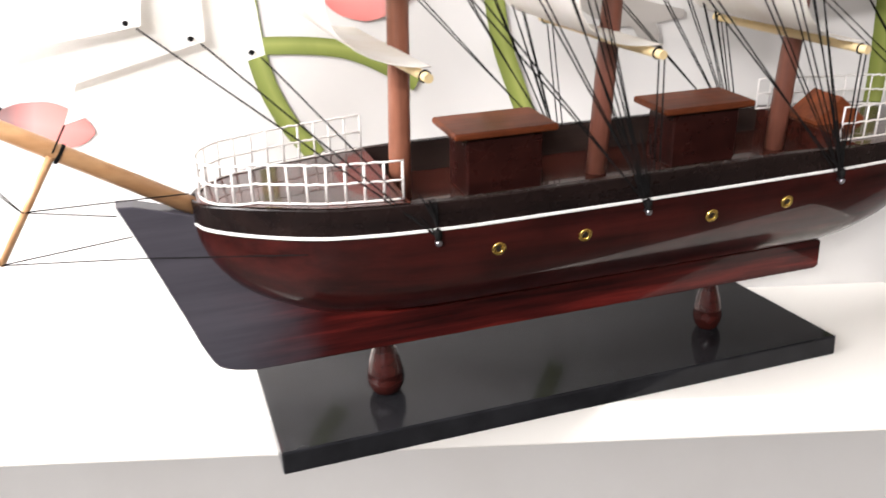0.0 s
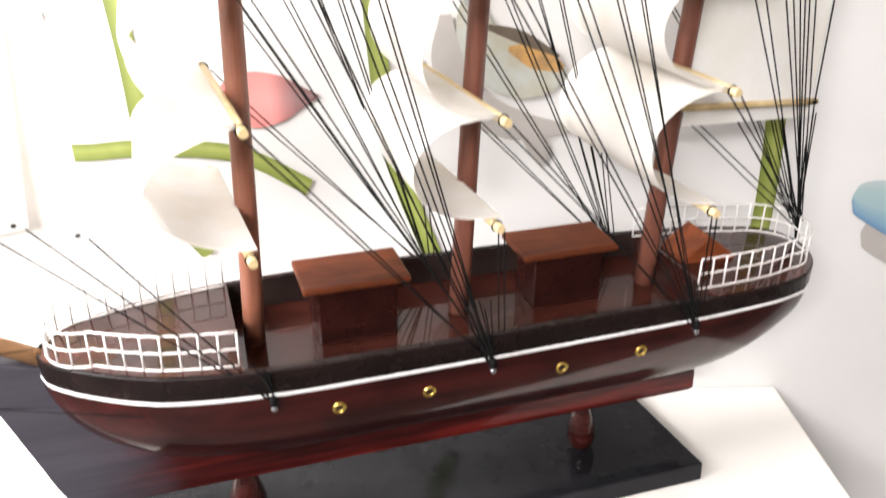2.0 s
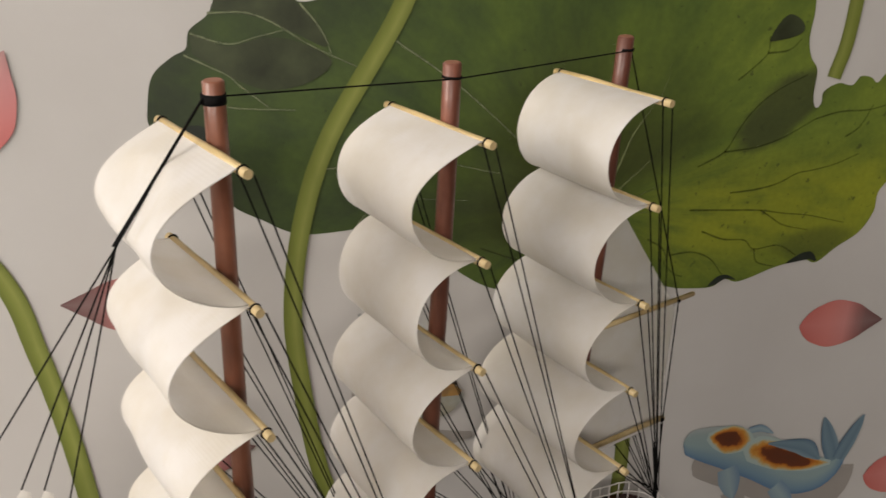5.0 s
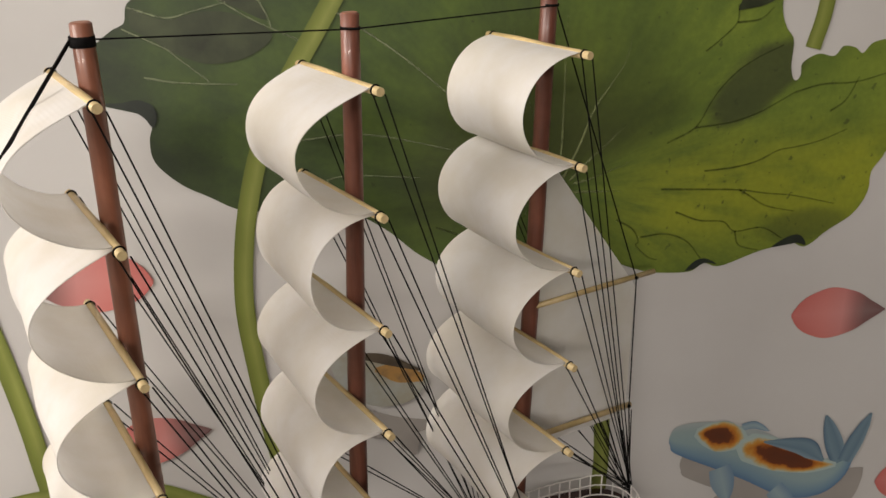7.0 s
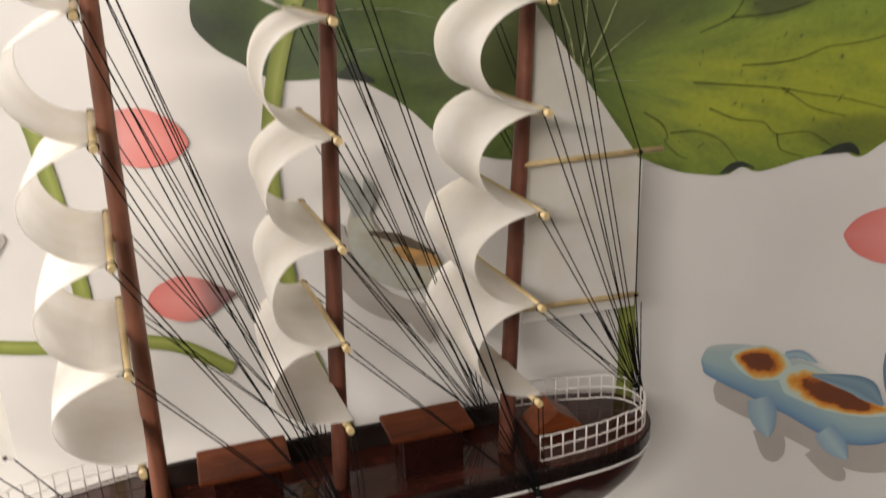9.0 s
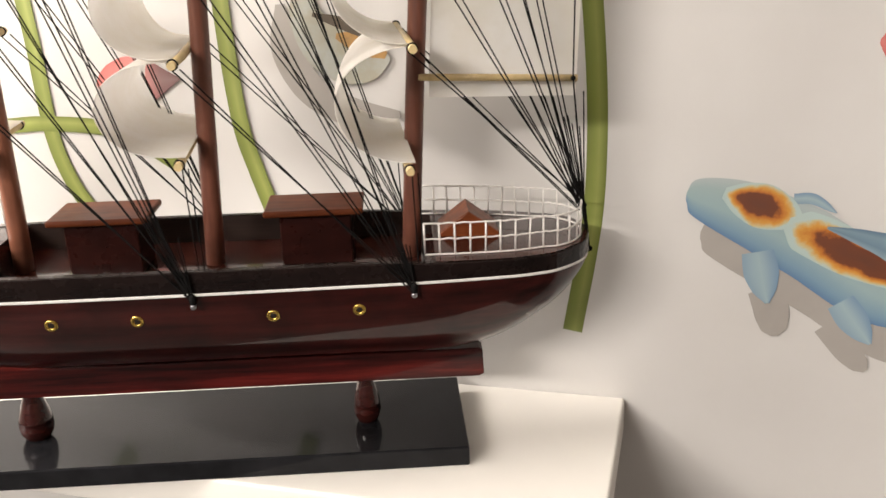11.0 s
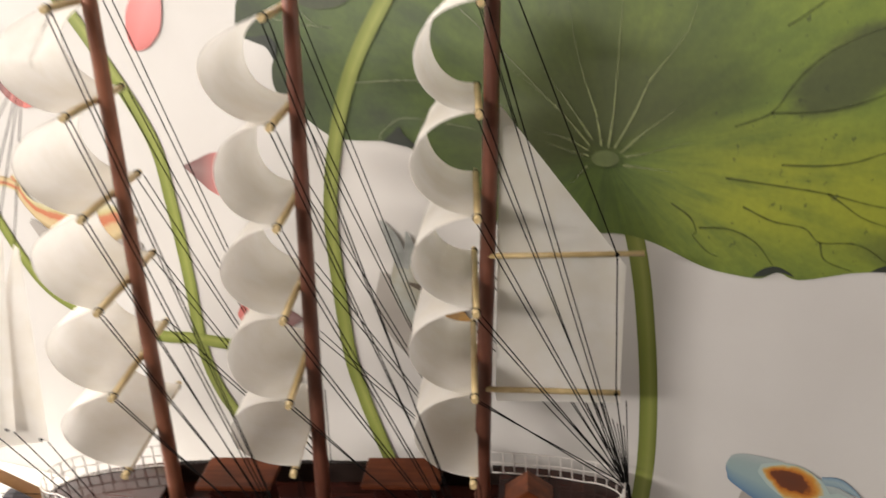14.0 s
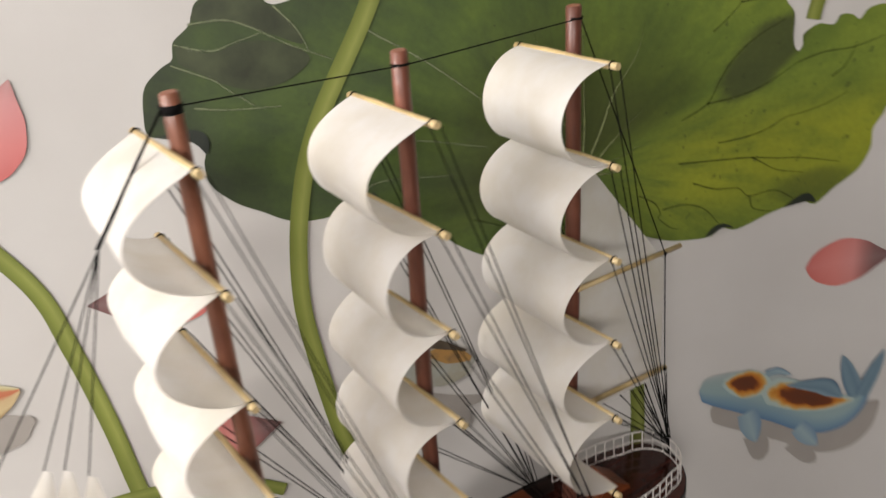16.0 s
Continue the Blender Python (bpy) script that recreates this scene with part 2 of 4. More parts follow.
def spline(points, steps=8):
    """A smooth curve through the points."""
    p = [Vector(q) for q in points]
    p = [2 * p[0] - p[1]] + p + [2 * p[-1] - p[-2]]
    out = []
    for i in range(1, len(p) - 2):
        for s in range(steps):
            t = s / steps
            a, b, c, d = p[i - 1 : i + 3]
            out.append(0.5 * (2 * b + (c - a) * t + (2 * a - 5 * b + 4 * c - d) * t * t + (3 * b - a - 3 * c + d) * t**3))
    return out + [p[-2]]


def curve_of(table, x):
    """Smooth value at x from (x, value) pairs."""
    xs, ys = [a for a, _ in table], [b for _, b in table]
    if x <= xs[0]:
        return ys[0]
    if x >= xs[-1]:
        return ys[-1]
    i = max(k for k in range(len(xs) - 1) if xs[k] <= x)
    h = xs[i + 1] - xs[i]
    t = (x - xs[i]) / h

    def slope(k):
        if k == 0:
            return (ys[1] - ys[0]) / (xs[1] - xs[0])
        if k == len(xs) - 1:
            return (ys[-1] - ys[-2]) / (xs[-1] - xs[-2])
        a, b = (ys[k] - ys[k - 1]) / (xs[k] - xs[k - 1]), (ys[k + 1] - ys[k]) / (xs[k + 1] - xs[k])
        return 0.0 if a * b <= 0 else 2 * a * b / (a + b)

    return (2 * t**3 - 3 * t * t + 1) * ys[i] + (t**3 - 2 * t * t + t) * h * slope(i) + (3 * t * t - 2 * t**3) * ys[i + 1] + (t**3 - t * t) * h * slope(i + 1)


def slab(outline, thickness, bevel=0.0):
    """An upright plate: outline of (u, k) pairs in the x-z plane, thick along y."""
    bm = bmesh.new()
    f = bm.faces.new([bm.verts.new((u, -thickness / 2, k)) for u, k in outline])
    r = bmesh.ops.extrude_face_region(bm, geom=[f])
    for v in r["geom"]:
        if isinstance(v, bmesh.types.BMVert):
            v.co.y += thickness
    bmesh.ops.recalc_face_normals(bm, faces=bm.faces[:])
    if bevel:
        rim = [e for e in bm.edges if abs(e.verts[0].co.y - e.verts[1].co.y) < 1e-6]
        bmesh.ops.bevel(bm, geom=rim, offset=bevel, segments=2, affect="EDGES", profile=0.5)
    return bm


# ---------------------------------------------------------------- room and shelf
def wall_box(name, x0, x1, y0, y1, z0, z1, material, label, category):
    ob = part(name, block((x1 - x0, y1 - y0, z1 - z0)), material, None)
    ob.location = ((x0 + x1) / 2, (y0 + y1) / 2, (z0 + z1) / 2)
    return tagged(ob, label, category, kind="structure")


wall_box("wall_north", -2.6, 2.4, 0.0, 0.12, 0.0, 2.7, WALLPAPER, "white wall covering with a printed lotus mural", "wall")
# south and east walls and floor are out of view, coloured to shape reflections
wall_box("wall_south", -2.6, 2.4, -4.12, -4.0, 0.0, 2.7, DIMSLATE, "unseen plain wall, grey-blue to tint and dim reflections", "wall")
wall_box("wall_west", -2.72, -2.6, -4.12, 0.12, 0.0, 2.7, ROOMPAINT, "plain off-white painted wall", "wall")
wall_box("wall_east", 2.4, 2.52, -4.12, 0.12, 0.0, 2.7, DIMBROWN, "unseen plain wall, dark brown to dim the right side", "wall")
wall_box("floor", -2.72, 2.52, -4.12, 0.12, -0.1, 0.0, DIMFLOOR, "unseen plain floor, kept dark to dim reflections", "floor")
wall_box("ceiling", -2.72, 2.52, -4.12, 0.12, 2.7, 2.8, ROOMPAINT, "plain off-white ceiling", "ceiling")

shelf = part("wall_shelf", block((1.41, 0.178, 0.028), 0.0022, 3), SHELFPAINT, None)
shelf.location = (0.41 - 0.705, -0.0895, SHELF - 0.014)
tagged(shelf, "white lacquered wooden shelf fixed to the mural wall", "shelf")

# ---------------------------------------------------------------- model ship
ship = new("model_ship")
ship.matrix_world = pose(0.15, -0.185, SHELF, 0, 0, 18.4)
tagged(ship, "wooden model sailing ship with white sails on a black stand", "model ship")
HEEL = pose(0, 0.050, 0.050, 5.0)
SIDE = -0.007


def heeled(name, data, material, label="", smooth=False, place=None, parent=None):
    return part(name, data, material, parent or ship, label, smooth, HEEL @ (place or Matrix()))


part("stand_board", block((0.371, 0.113, 0.0138), 0.0012, 2, (-0.0085, 0.061, 0.0069)), BLACKBOARD, ship, "glossy black rectangular board")
POST = [(0.0074, 0.0), (0.0092, 0.0022), (0.0110, 0.0060), (0.0116, 0.0095), (0.0110, 0.0130), (0.0114, 0.0137), (0.0111, 0.0147), (0.0098, 0.0205), (0.0078, 0.0265), (0.0060, 0.0320), (0.0051, 0.0370)]
post = part("turned_post", lathe(POST, 28), POSTWOOD, ship, "turned glossy red-brown wooden post", True, pose(-0.1215, 0.052, 0.0138))
again(post, ship, pose(0.1085, 0.052, 0.0138) @ Matrix.Diagonal((0.84, 0.84, 1, 1)))

# hull sections
BREADTH = [(-0.221, 0.0050), (-0.2175, 0.0130), (-0.209, 0.0215), (-0.195, 0.0305), (-0.175, 0.0400), (-0.15, 0.0475), (-0.12, 0.0525), (-0.08, 0.0550), (-0.02, 0.0550), (0.06, 0.0540), (0.11, 0.0530), (0.15, 0.0520), (0.2, 0.0480), (0.23, 0.0405), (0.248, 0.0300), (0.257, 0.0190), (0.2615, 0.0060)]
BOTTOM = [(-0.221, 0.082), (-0.213, 0.066), (-0.2, 0.051), (-0.18, 0.040), (-0.15, 0.031), (-0.1, 0.027), (0.1, 0.026), (0.15, 0.0255), (0.17, 0.0265), (0.187, 0.030), (0.199, 0.034), (0.214, 0.042), (0.229, 0.052), (0.24, 0.060), (0.25, 0.070), (0.257, 0.079), (0.2615, 0.086)]
SHEER = [(-0.221, -0.0010), (-0.15, -0.0003), (-0.1, 0.0), (0.17, 0.0), (0.23, -0.0010), (0.2615, -0.003)]
STATIONS = [-0.221 + 0.4825 * (0.5 - 0.5 * math.cos(math.pi * (0.04 + 0.92 * i / 63))) for i in range(64)]
STATIONS = [-0.221] + STATIONS[1:-1] + [0.2615]
TOP = [(-0.221, 0.1040), (-0.214, 0.1048), (-0.2, 0.1062), (-0.17, 0.1072), (-0.12, 0.1073), (0.1, 0.1068), (0.152, 0.1048), (0.18, 0.1040), (0.21, 0.1032), (0.24, 0.1026), (0.2615, 0.1016)]
LINE, DECK = 0.0925, 0.0885


def breadth(u):
    return curve_of(BREADTH, u)


def middle(u):
    """The hull's middle line, a little nearer to the near side amidships."""
    return SIDE * min(1.0, max(0.0, (u + 0.221) / 0.06), max(0.0, (0.2615 - u) / 0.03)) if -0.221 < u < 0.2615 else 0.0


def side_n(u, side, off=0.0):
    return middle(u) + side * (breadth(u) * (0.95 if side > 0 else 1.0) + off)


def flare(h):
    """Share of the breadth at a share of the height from the keel to the stripe."""
    a = math.acos(max(0.0, 1 - h))
    return math.sin(a)


def sheer(u):
    return curve_of(SHEER, u)


def rim(u):
    """Height of the bulwark's upper edge."""
    return curve_of(TOP, u)


def loft(rows, close=False):
    """A skin over rows of equal length."""
    n = len(rows[0])
    verts = [v for r in rows for v in r]
    faces = [(i * n + k, i * n + k + 1, (i + 1) * n + k + 1, (i + 1) * n + k) for i in range(len(rows) - 1) for k in range(n - 1)]
    if close:
        faces += [tuple(range(n)), tuple(reversed(range((len(rows) - 1) * n, len(rows) * n)))]
    return verts, faces


rows = []
for u in STATIONS:
    b, low, high = breadth(u), curve_of(BOTTOM, u), LINE + 0.0016 + sheer(u)
    half = []
    for i in range(15):
        a = i / 14 * math.pi / 2
        half.append((math.sin(a), 1 - math.cos(a)))
    half = [(min(1.0, w), low + (high - low) * h) for w, h in half]
    c = middle(u)
    rows.append([(u, c + 0.95 * b * w, k) for w, k in reversed(half)] + [(u, c - b * w, k) for w, k in half[1:]])
hull = heeled("hull", loft(rows, True), HULL, "glossy dark mahogany hull", True)

for side in (-1, 1):
    rows = []
    for u in STATIONS:
        s = sheer(u)
        inner, lean = -min(0.0045, breadth(u) * 0.9), 0.0006
        rows.append([(u, side_n(u, side, inner), DECK - 0.004), (u, side_n(u, side, inner), rim(u) - 0.0006), (u, side_n(u, side, inner + 0.0006), rim(u)), (u, side_n(u, side, lean - 0.0006), rim(u)), (u, side_n(u, side, lean), rim(u) - 0.0007), (u, side_n(u, side, 0.0004), LINE + s)])
    v, f = loft(rows)
    wall = heeled("bulwark", (v, f if side < 0 else [tuple(reversed(q)) for q in f]), RIMWOOD, "black-brown bulwark above the white stripe")
    wall.data.materials.append(LININGWOOD)
    wall.data.polygons.foreach_set("material_index", [int(n % 5 == 0) for n in range(len(f))])


def strip(offset, k0, k1, side):
    out = []
    for u in STATIONS:
        s = sheer(u)
        a, b = side_n(u, side, offset - 0.001), side_n(u, side, offset)
        out.append([(u, a, k1 + s), (u, b, k1 - 0.0003 + s), (u, b, k0 + 0.0003 + s), (u, a, k0 + s)])
    return loft(out)


for side in (-1, 1):
    heeled("hull_stripe", strip(0.0013, LINE - 0.0009, LINE + 0.0009, side), STRIPE, "thin white painted stripe")


def deck_plate(u0, u1, k, inset, follow=False):
    us = [u0 + (u1 - u0) * i / 30 for i in range(31)]
    inset = min(inset, 0.9 * min(breadth(u0), breadth(u1)))
    top = [[(u, side_n(u, -1, -inset), rim(u) + k if follow else k), (u, side_n(u, 1, -inset), rim(u) + k if follow else k)] for u in us]
    v, f = loft(top)
    n = len(v)
    v = v + [(a, b, c - 0.004) for a, b, c in v]
    f = f + [tuple(n + i for i in reversed(q)) for q in f] + [(0, 1, n + 1, n), (n - 1, n - 2, 2 * n - 2, 2 * n - 1)]
    return v, f


heeled("main_deck", deck_plate(-0.20, 0.24, DECK, 0.004), DECKWOOD, "glossy red-brown deck")
for a, b in ((-0.2185, -0.1185), (0.158, 0.259)):
    v, f = deck_plate(a, b, 0.0005, 0.0010, True)
    n = len(v) // 2
    v = v[:n] + [(p, q, DECK - 0.002) for p, q, _ in v[:n]]
    heeled("raised_deck", (v, f), DECKWOOD, "raised brown deck with a straight step")

# stem, deadwood and keel
stem_edge = [(q.x, q.y) for q in spline([(-0.258, 0.1055, 0), (-0.2466, 0.0758, 0), (-0.2323, 0.0359, 0), (-0.2256, 0.0166, 0), (-0.2192, 0.0045, 0), (-0.2104, 0.0000, 0), (-0.199, -0.0024, 0)], 5)]
heeled("keel_plank", slab(stem_edge + [(0.1880, -0.0028), (0.1915, -0.0010), (0.1905, 0.0175), (0.1880, 0.0190), (-0.095, 0.0190), (-0.118, 0.0205), (-0.138, 0.026), (-0.160, 0.038), (-0.19, 0.060), (-0.214, 0.085), (-0.214, 0.0955), (-0.222, 0.0965), (-0.250, 0.1050)], 0.0126, 0.0008), PLANKWOOD, "lacquered dark red stem and keel plank, slate reflection painted at the bow")
# filler between hull and keel, coloured dark in place of shade
heeled("deadwood", slab([(-0.16, 0.008), (0.1495, 0.008), (0.1510, 0.034), (0.10, 0.040), (-0.16, 0.050)], 0.0095, 0.0006), SHADEWOOD)

# portholes and chain nails
def torus(major, minor, n=20, m=8):
    pts = [(major * math.cos(2 * math.pi * i / n), major * math.sin(2 * math.pi * i / n), 0) for i in range(n)]
    return tube(pts, minor, m, True)


def hull_side(u, k, side):
    """Pose on the hull's side: local z points outwards."""
    low, high = curve_of(BOTTOM, u), LINE + 0.0016 + sheer(u)
    w = flare(min(1.0, (k - low) / (high - low)))
    n = middle(u) + side * breadth(u) * w * (0.95 if side > 0 else 1.0)
    return Matrix.Translation((u, n, k)) @ Matrix.Rotation(math.radians(-90 * side), 4, "X")


first = None
for u, k in ((-0.0719, 0.0763), (-0.0216, 0.0763), (0.0588, 0.0755), (0.1105, 0.0765)):
    m = hull_side(u, k, -1) @ pose(0, 0, 0.0002, 6)
    if first is None:
        first = part("porthole", torus(0.0029, 0.00115, 24, 10), BRASS, hull, "small brass porthole ring", True, m)
        glass = part("porthole_glass", lathe([(0.0024, -0.0002), (0.0022, 0.0003), (0.0008, 0.0004)], 16), DARKHOLE, first, "", True)
    else:
        o = again(first, hull, m)
        tagged(o, "small brass porthole ring")
        again(glass, o, Matrix())

CHAIN_U = (-0.1062, 0.0137, 0.1442)
nail = lathe([(0.0009, -0.003), (0.0009, 0.0035), (0.0017, 0.0036), (0.0017, 0.0046), (0.0006, 0.0050)], 12)
first = None
for side in (-1, 1):
    for u in CHAIN_U:
        m = hull_side(u, 0.0862, side)
        if first is None:
            first = part("rigging_nail", nail, STEEL, hull, "small steel nail", True, m)
        else:
            again(first, hull, m)


# masts, bowsprit and spars
MASTS = {1: ((-0.1082, DECK), (-0.0968, 0.5280)), 2: ((0.0150, DECK), (0.0383, 0.5195)), 3: ((0.1440, DECK), (0.1702, 0.5195))}


def mast_u(i, k):
    (u0, k0), (u1, k1) = MASTS[i]
    return u0 + (u1 - u0) * (k - k0) / (k1 - k0)


for i, ((u0, k0), (u1, k1)) in MASTS.items():
    pts, radii = [], []
    for s in range(13):
        t = s / 12
        pts.append((u0 + (u1 - u0) * t + 0.0005 * math.sin(7 * t + i), 0.0004 * math.sin(9 * t + 2 * i), k0 - 0.002 + (k1 - k0 + 0.002) * t))
        radii.append(0.0062 - 0.0010 * t)
    pts.append((pts[-1][0], pts[-1][1], pts[-1][2] + 0.0006))
    radii.append(radii[-1] * 0.86)
    mast = heeled("mast", tube(pts, radii, 18), LITMASTWOOD if i == 1 else MASTWOOD, "round wooden mast in a lighter, lit tone" if i == 1 else "red-brown round wooden mast", True)
    part("mast_top", tube([pts[-1], (pts[-1][0], pts[-1][1], pts[-1][2] + 0.0002)], 0.0043, 18), ENDWOOD, mast, "pale worn mast end")
    part("lashing", tube([(u1 - 0.0001, 0, k1 - 0.0105 if i == 1 else k1 - 0.0080), (u1, 0, k1 - 0.0055 if i == 1 else k1 - 0.0066)], 0.0060 if i == 1 else 0.0056, 18), THREAD, mast, "black thread winding", True)

BOW_A, BOW_B = Vector((-0.214, 0, 0.0955)), Vector((-0.370, 0, 0.1905))
bowsprit = heeled("bowsprit", tube([BOW_A, BOW_A.lerp(BOW_B, 0.5), BOW_B], [0.0049, 0.0046, 0.0040], 18), SPARWOOD, "pale orange wooden bowsprit", True)
part("lashing", tube([(-0.2785, 0, 0.1343), (-0.2800, 0, 0.1353)], 0.0053, 14), THREAD, bowsprit, "black thread winding")
part("dolphin_striker", tube([(-0.2830, -0.0035, 0.1350), (-0.3160, -0.0015, 0.0815)], 0.0019, 10), SPARWOOD, bowsprit, "thin pale wooden stick", True)

heeled("gaff", tube([(0.1585, -0.0040, 0.3130), (0.2660, -0.0040, 0.3125)], 0.0020, 10), YARDWOOD, "pale thin wooden gaff", True)
heeled("boom", tube([(0.1525, -0.0040, 0.2058), (0.2510, -0.0040, 0.2020)], 0.0022, 10), YARDWOOD, "pale thin wooden boom", True)

YARD_K = {1: (0.4990, 0.4325, 0.3650, 0.2980, 0.2338, 0.1710), 2: (0.4870, 0.4205, 0.3540, 0.2890, 0.2262, 0.1710), 3: (0.4895, 0.4235, 0.3575, 0.2935, 0.2305, 0.1630)}
YARD_TRIM = {1: 0.0, 2: 0.0022, 3: 0.0015}
YARD_HALF = (0.0450, 0.0480, 0.0515, 0.0545, 0.0580, 0.0610)
BRACE = math.radians(-4.0)
ENDS = {}
loop_mesh = None
rnd = random.Random(5)
for i in MASTS:
    for j, k in enumerate(YARD_K[i]):
        u = mast_u(i, k) - 0.0084
        h = YARD_HALF[j] - YARD_TRIM[i]
        tilt = rnd.uniform(-0.008, 0.008)
        at = Matrix.Translation((u, 0, k)) @ Matrix.Rotation(-BRACE, 4, "Z") @ Matrix.Rotation(tilt, 4, "X")
        wob = rnd.uniform(-0.0006, 0.0006)
        yard = heeled("yard", tube([(0, -h - 0.0052, 0), (0, -h * 0.4, wob), (0, h * 0.4, -wob), (0, h + 0.0052, 0)], [0.0024, 0.0026, 0.0026, 0.0024], 12), YARDWOOD, "pale bamboo yard with thread loops", True, at)
        for side in (-1, 1):
            m = Matrix.Translation((0, side * h, 0)) @ Matrix.Rotation(math.pi / 2, 4, "X")
            if loop_mesh is None:
                loop_mesh = part("thread_loop", torus(0.0028, 0.00050, 14, 6), THREAD, yard, "black thread loop", True, m)
            else:
                again(loop_mesh, yard, m)
            ENDS[i, j, side] = at @ Vector((0.0022, side * h, -0.0022))

# square sails, bellied towards the bow: depth of the belly on the near side, its sharpness, how round it leaves the yard
BELLY = {
    1: ((0.0405, 1.05, 0.25), (0.0405, 1.00, 0.25), (0.0405, 0.92, 0.30), (0.0430, 0.90, 0.20), (0.0435, 1.00, 0.20)),
    2: ((0.0420, 0.90, 0.25), (0.0380, 0.90, 0.90), (0.0400, 1.00, 0.50), (0.0400, 0.72, 0.90), (0.0425, 0.72, 0.90)),
    3: ((0.0375, 0.90, 0.80), (0.0400, 1.00, 0.90), (0.0400, 1.02, 0.80), (0.0430, 1.02, 0.80), (0.0405, 1.00, 0.90)),
}
for i in MASTS:
    for j in range(5):
        ka, kb = YARD_K[i][j], YARD_K[i][j + 1]
        ua, ub = mast_u(i, ka) - 0.0106, mast_u(i, kb) - 0.0106
        wa, wb = YARD_HALF[j] - YARD_TRIM[i] - 0.0012, YARD_HALF[j + 1] - YARD_TRIM[i] - 0.0016
        near, sharp, rounded = BELLY[i][j]
        far = near - (0.005, 0.007, 0.006)[i - 1] + rnd.uniform(-0.001, 0.001)
        grid = []
        for a in range(33):
            s = a / 32
            row = []
            for b in range(17):
                w = -1 + b / 8
                half = wa + (wb - wa) * s
                arc = math.sin(math.pi * s) ** sharp if 0 < a < 32 else 0.0
                round_off = 0.5 - 0.5 * math.cos(math.pi * s)
                drop = s + (round_off - s) * (rounded + (1 - rounded) * s)
                n = w * half * (1 - 0.02 * arc)
                u = ua + (ub - ua) * s - (near + (far - near) * (w + 1) / 2) * arc * (1.03 - 0.03 * w * w) - 0.07 * n
                low = kb + (0.0036 if j == 4 else 0.0022)
                if j == 4:
                    u += 0.0060 * s ** 6
                kk = ka + 0.0012 + (low - ka - 0.0012) * drop
                if i == 1 and j == 0:
                    u = max(u, -0.1020 - 0.778 * (0.5207 - kk) - 0.016 * w * w)
                ripple = 0.0005 * math.sin(9 * s + 4 * w + 3 * i + j) * arc + 0.0003 * math.sin(5 * w - 7 * s + j) * arc
                row.append((u + ripple, n, kk))
            grid.append(row)
        sail = heeled("square_sail", loft(grid), SAIL, "white bellied square sailcloth", True)
        for edge in ([r[0] for r in grid], [r[-1] for r in grid]):
            part("hem", tube(edge, 0.00034, 5), SAIL, sail, "", True)


def cloth_panel(corners, bulge, steps=10):
    """A three- or four-cornered sail with a slight belly towards -y."""
    a, b, c, d = [Vector(q) for q in corners]
    grid = []
    for i in range(steps + 1):
        s = i / steps
        row = []
        for k in range(steps + 1):
            t = k / steps
            p = a.lerp(b, t).lerp(d.lerp(c, t), s)
            p.y -= bulge * math.sin(math.pi * s) * math.sin(math.pi * t)
            row.append(p)
        grid.append(row)
    return loft(grid)


JIBS = (((-0.2125, -0.001, 0.344), (-0.2325, -0.036, 0.1985), (-0.346, 0.0, 0.1785)), ((-0.2030, -0.001, 0.339), (-0.2060, -0.037, 0.1900), (-0.300, 0.0, 0.1600)), ((-0.1925, -0.001, 0.329), (-0.1800, -0.038, 0.1820), (-0.2740, -0.004, 0.1500)))
for head, clew, tack in JIBS:
    blunt = Vector(head) + Vector((0.0035, -0.001, -0.003))
    heeled("jib_sail", cloth_panel((head, blunt, clew, tack), 0.006), SAIL, "white triangular jib sailcloth", True)
heeled("spanker_sail", cloth_panel(((0.1700, 0.002, 0.419), (0.2545, 0.002, 0.3010), (0.2515, 0.002, 0.1900), (0.1590, 0.002, 0.1920)), 0.002), SAIL, "white spanker sailcloth", True)


# standing and running rigging
def thread(a, b, radius=0.00045, sag=0.0, name="rigging_line"):
    a, b = Vector(a), Vector(b)
    pts = [a, b]
    if sag:
        pts = [a.lerp(b, t / 6) - Vector((0, 0, sag * 4 * (t / 6) * (1 - t / 6))) for t in range(7)]
    return heeled(name, tube(pts, radius, 5, cap=False), THREAD, "", True)


CHAIN = {(m, side): Vector((CHAIN_U[m], side_n(CHAIN_U[m], side, 0.0025), 0.0866)) for m in range(3) for side in (-1, 1)}
STERN_KNOT = Vector((0.2635, -0.001, 0.0870))
STERN_TOP = Vector((0.2590, -0.001, 0.1160))


for side in (-1, 1):
    for i in MASTS:
        for j in range(5):
            for n in range(2):
                a = ENDS[i, j, side] + Vector((0.0056 * n - 0.0036, 0.0024 * n * side, 0))
                if i < 3:
                    knot = CHAIN[i, side] + Vector((rnd.uniform(-0.0016, 0.0016), side * rnd.uniform(0.0, 0.0010), 0.0030 + rnd.uniform(-0.0015, 0.0015)))
                    thread(a, knot)
                else:
                    thread(a, STERN_TOP + Vector((rnd.uniform(-0.003, 0.001), side * rnd.uniform(0, 0.003), rnd.uniform(-0.003, 0.006))))
        for n in range(2 if i > 1 else 0):
            a = ENDS[i, 5, side] + Vector((0.0034 * n - 0.0010, 0, 0))
            thread(a, (a.x + 0.002, side_n(a.x, side, -0.002), rim(a.x)))
for n in range(7):
    thread(STERN_TOP + Vector((rnd.uniform(-0.002, 0.001), rnd.uniform(-0.002, 0.002), rnd.uniform(-0.002, 0.004))), STERN_KNOT + Vector((0, rnd.uniform(-0.001, 0.001), 0)), 0.0005)
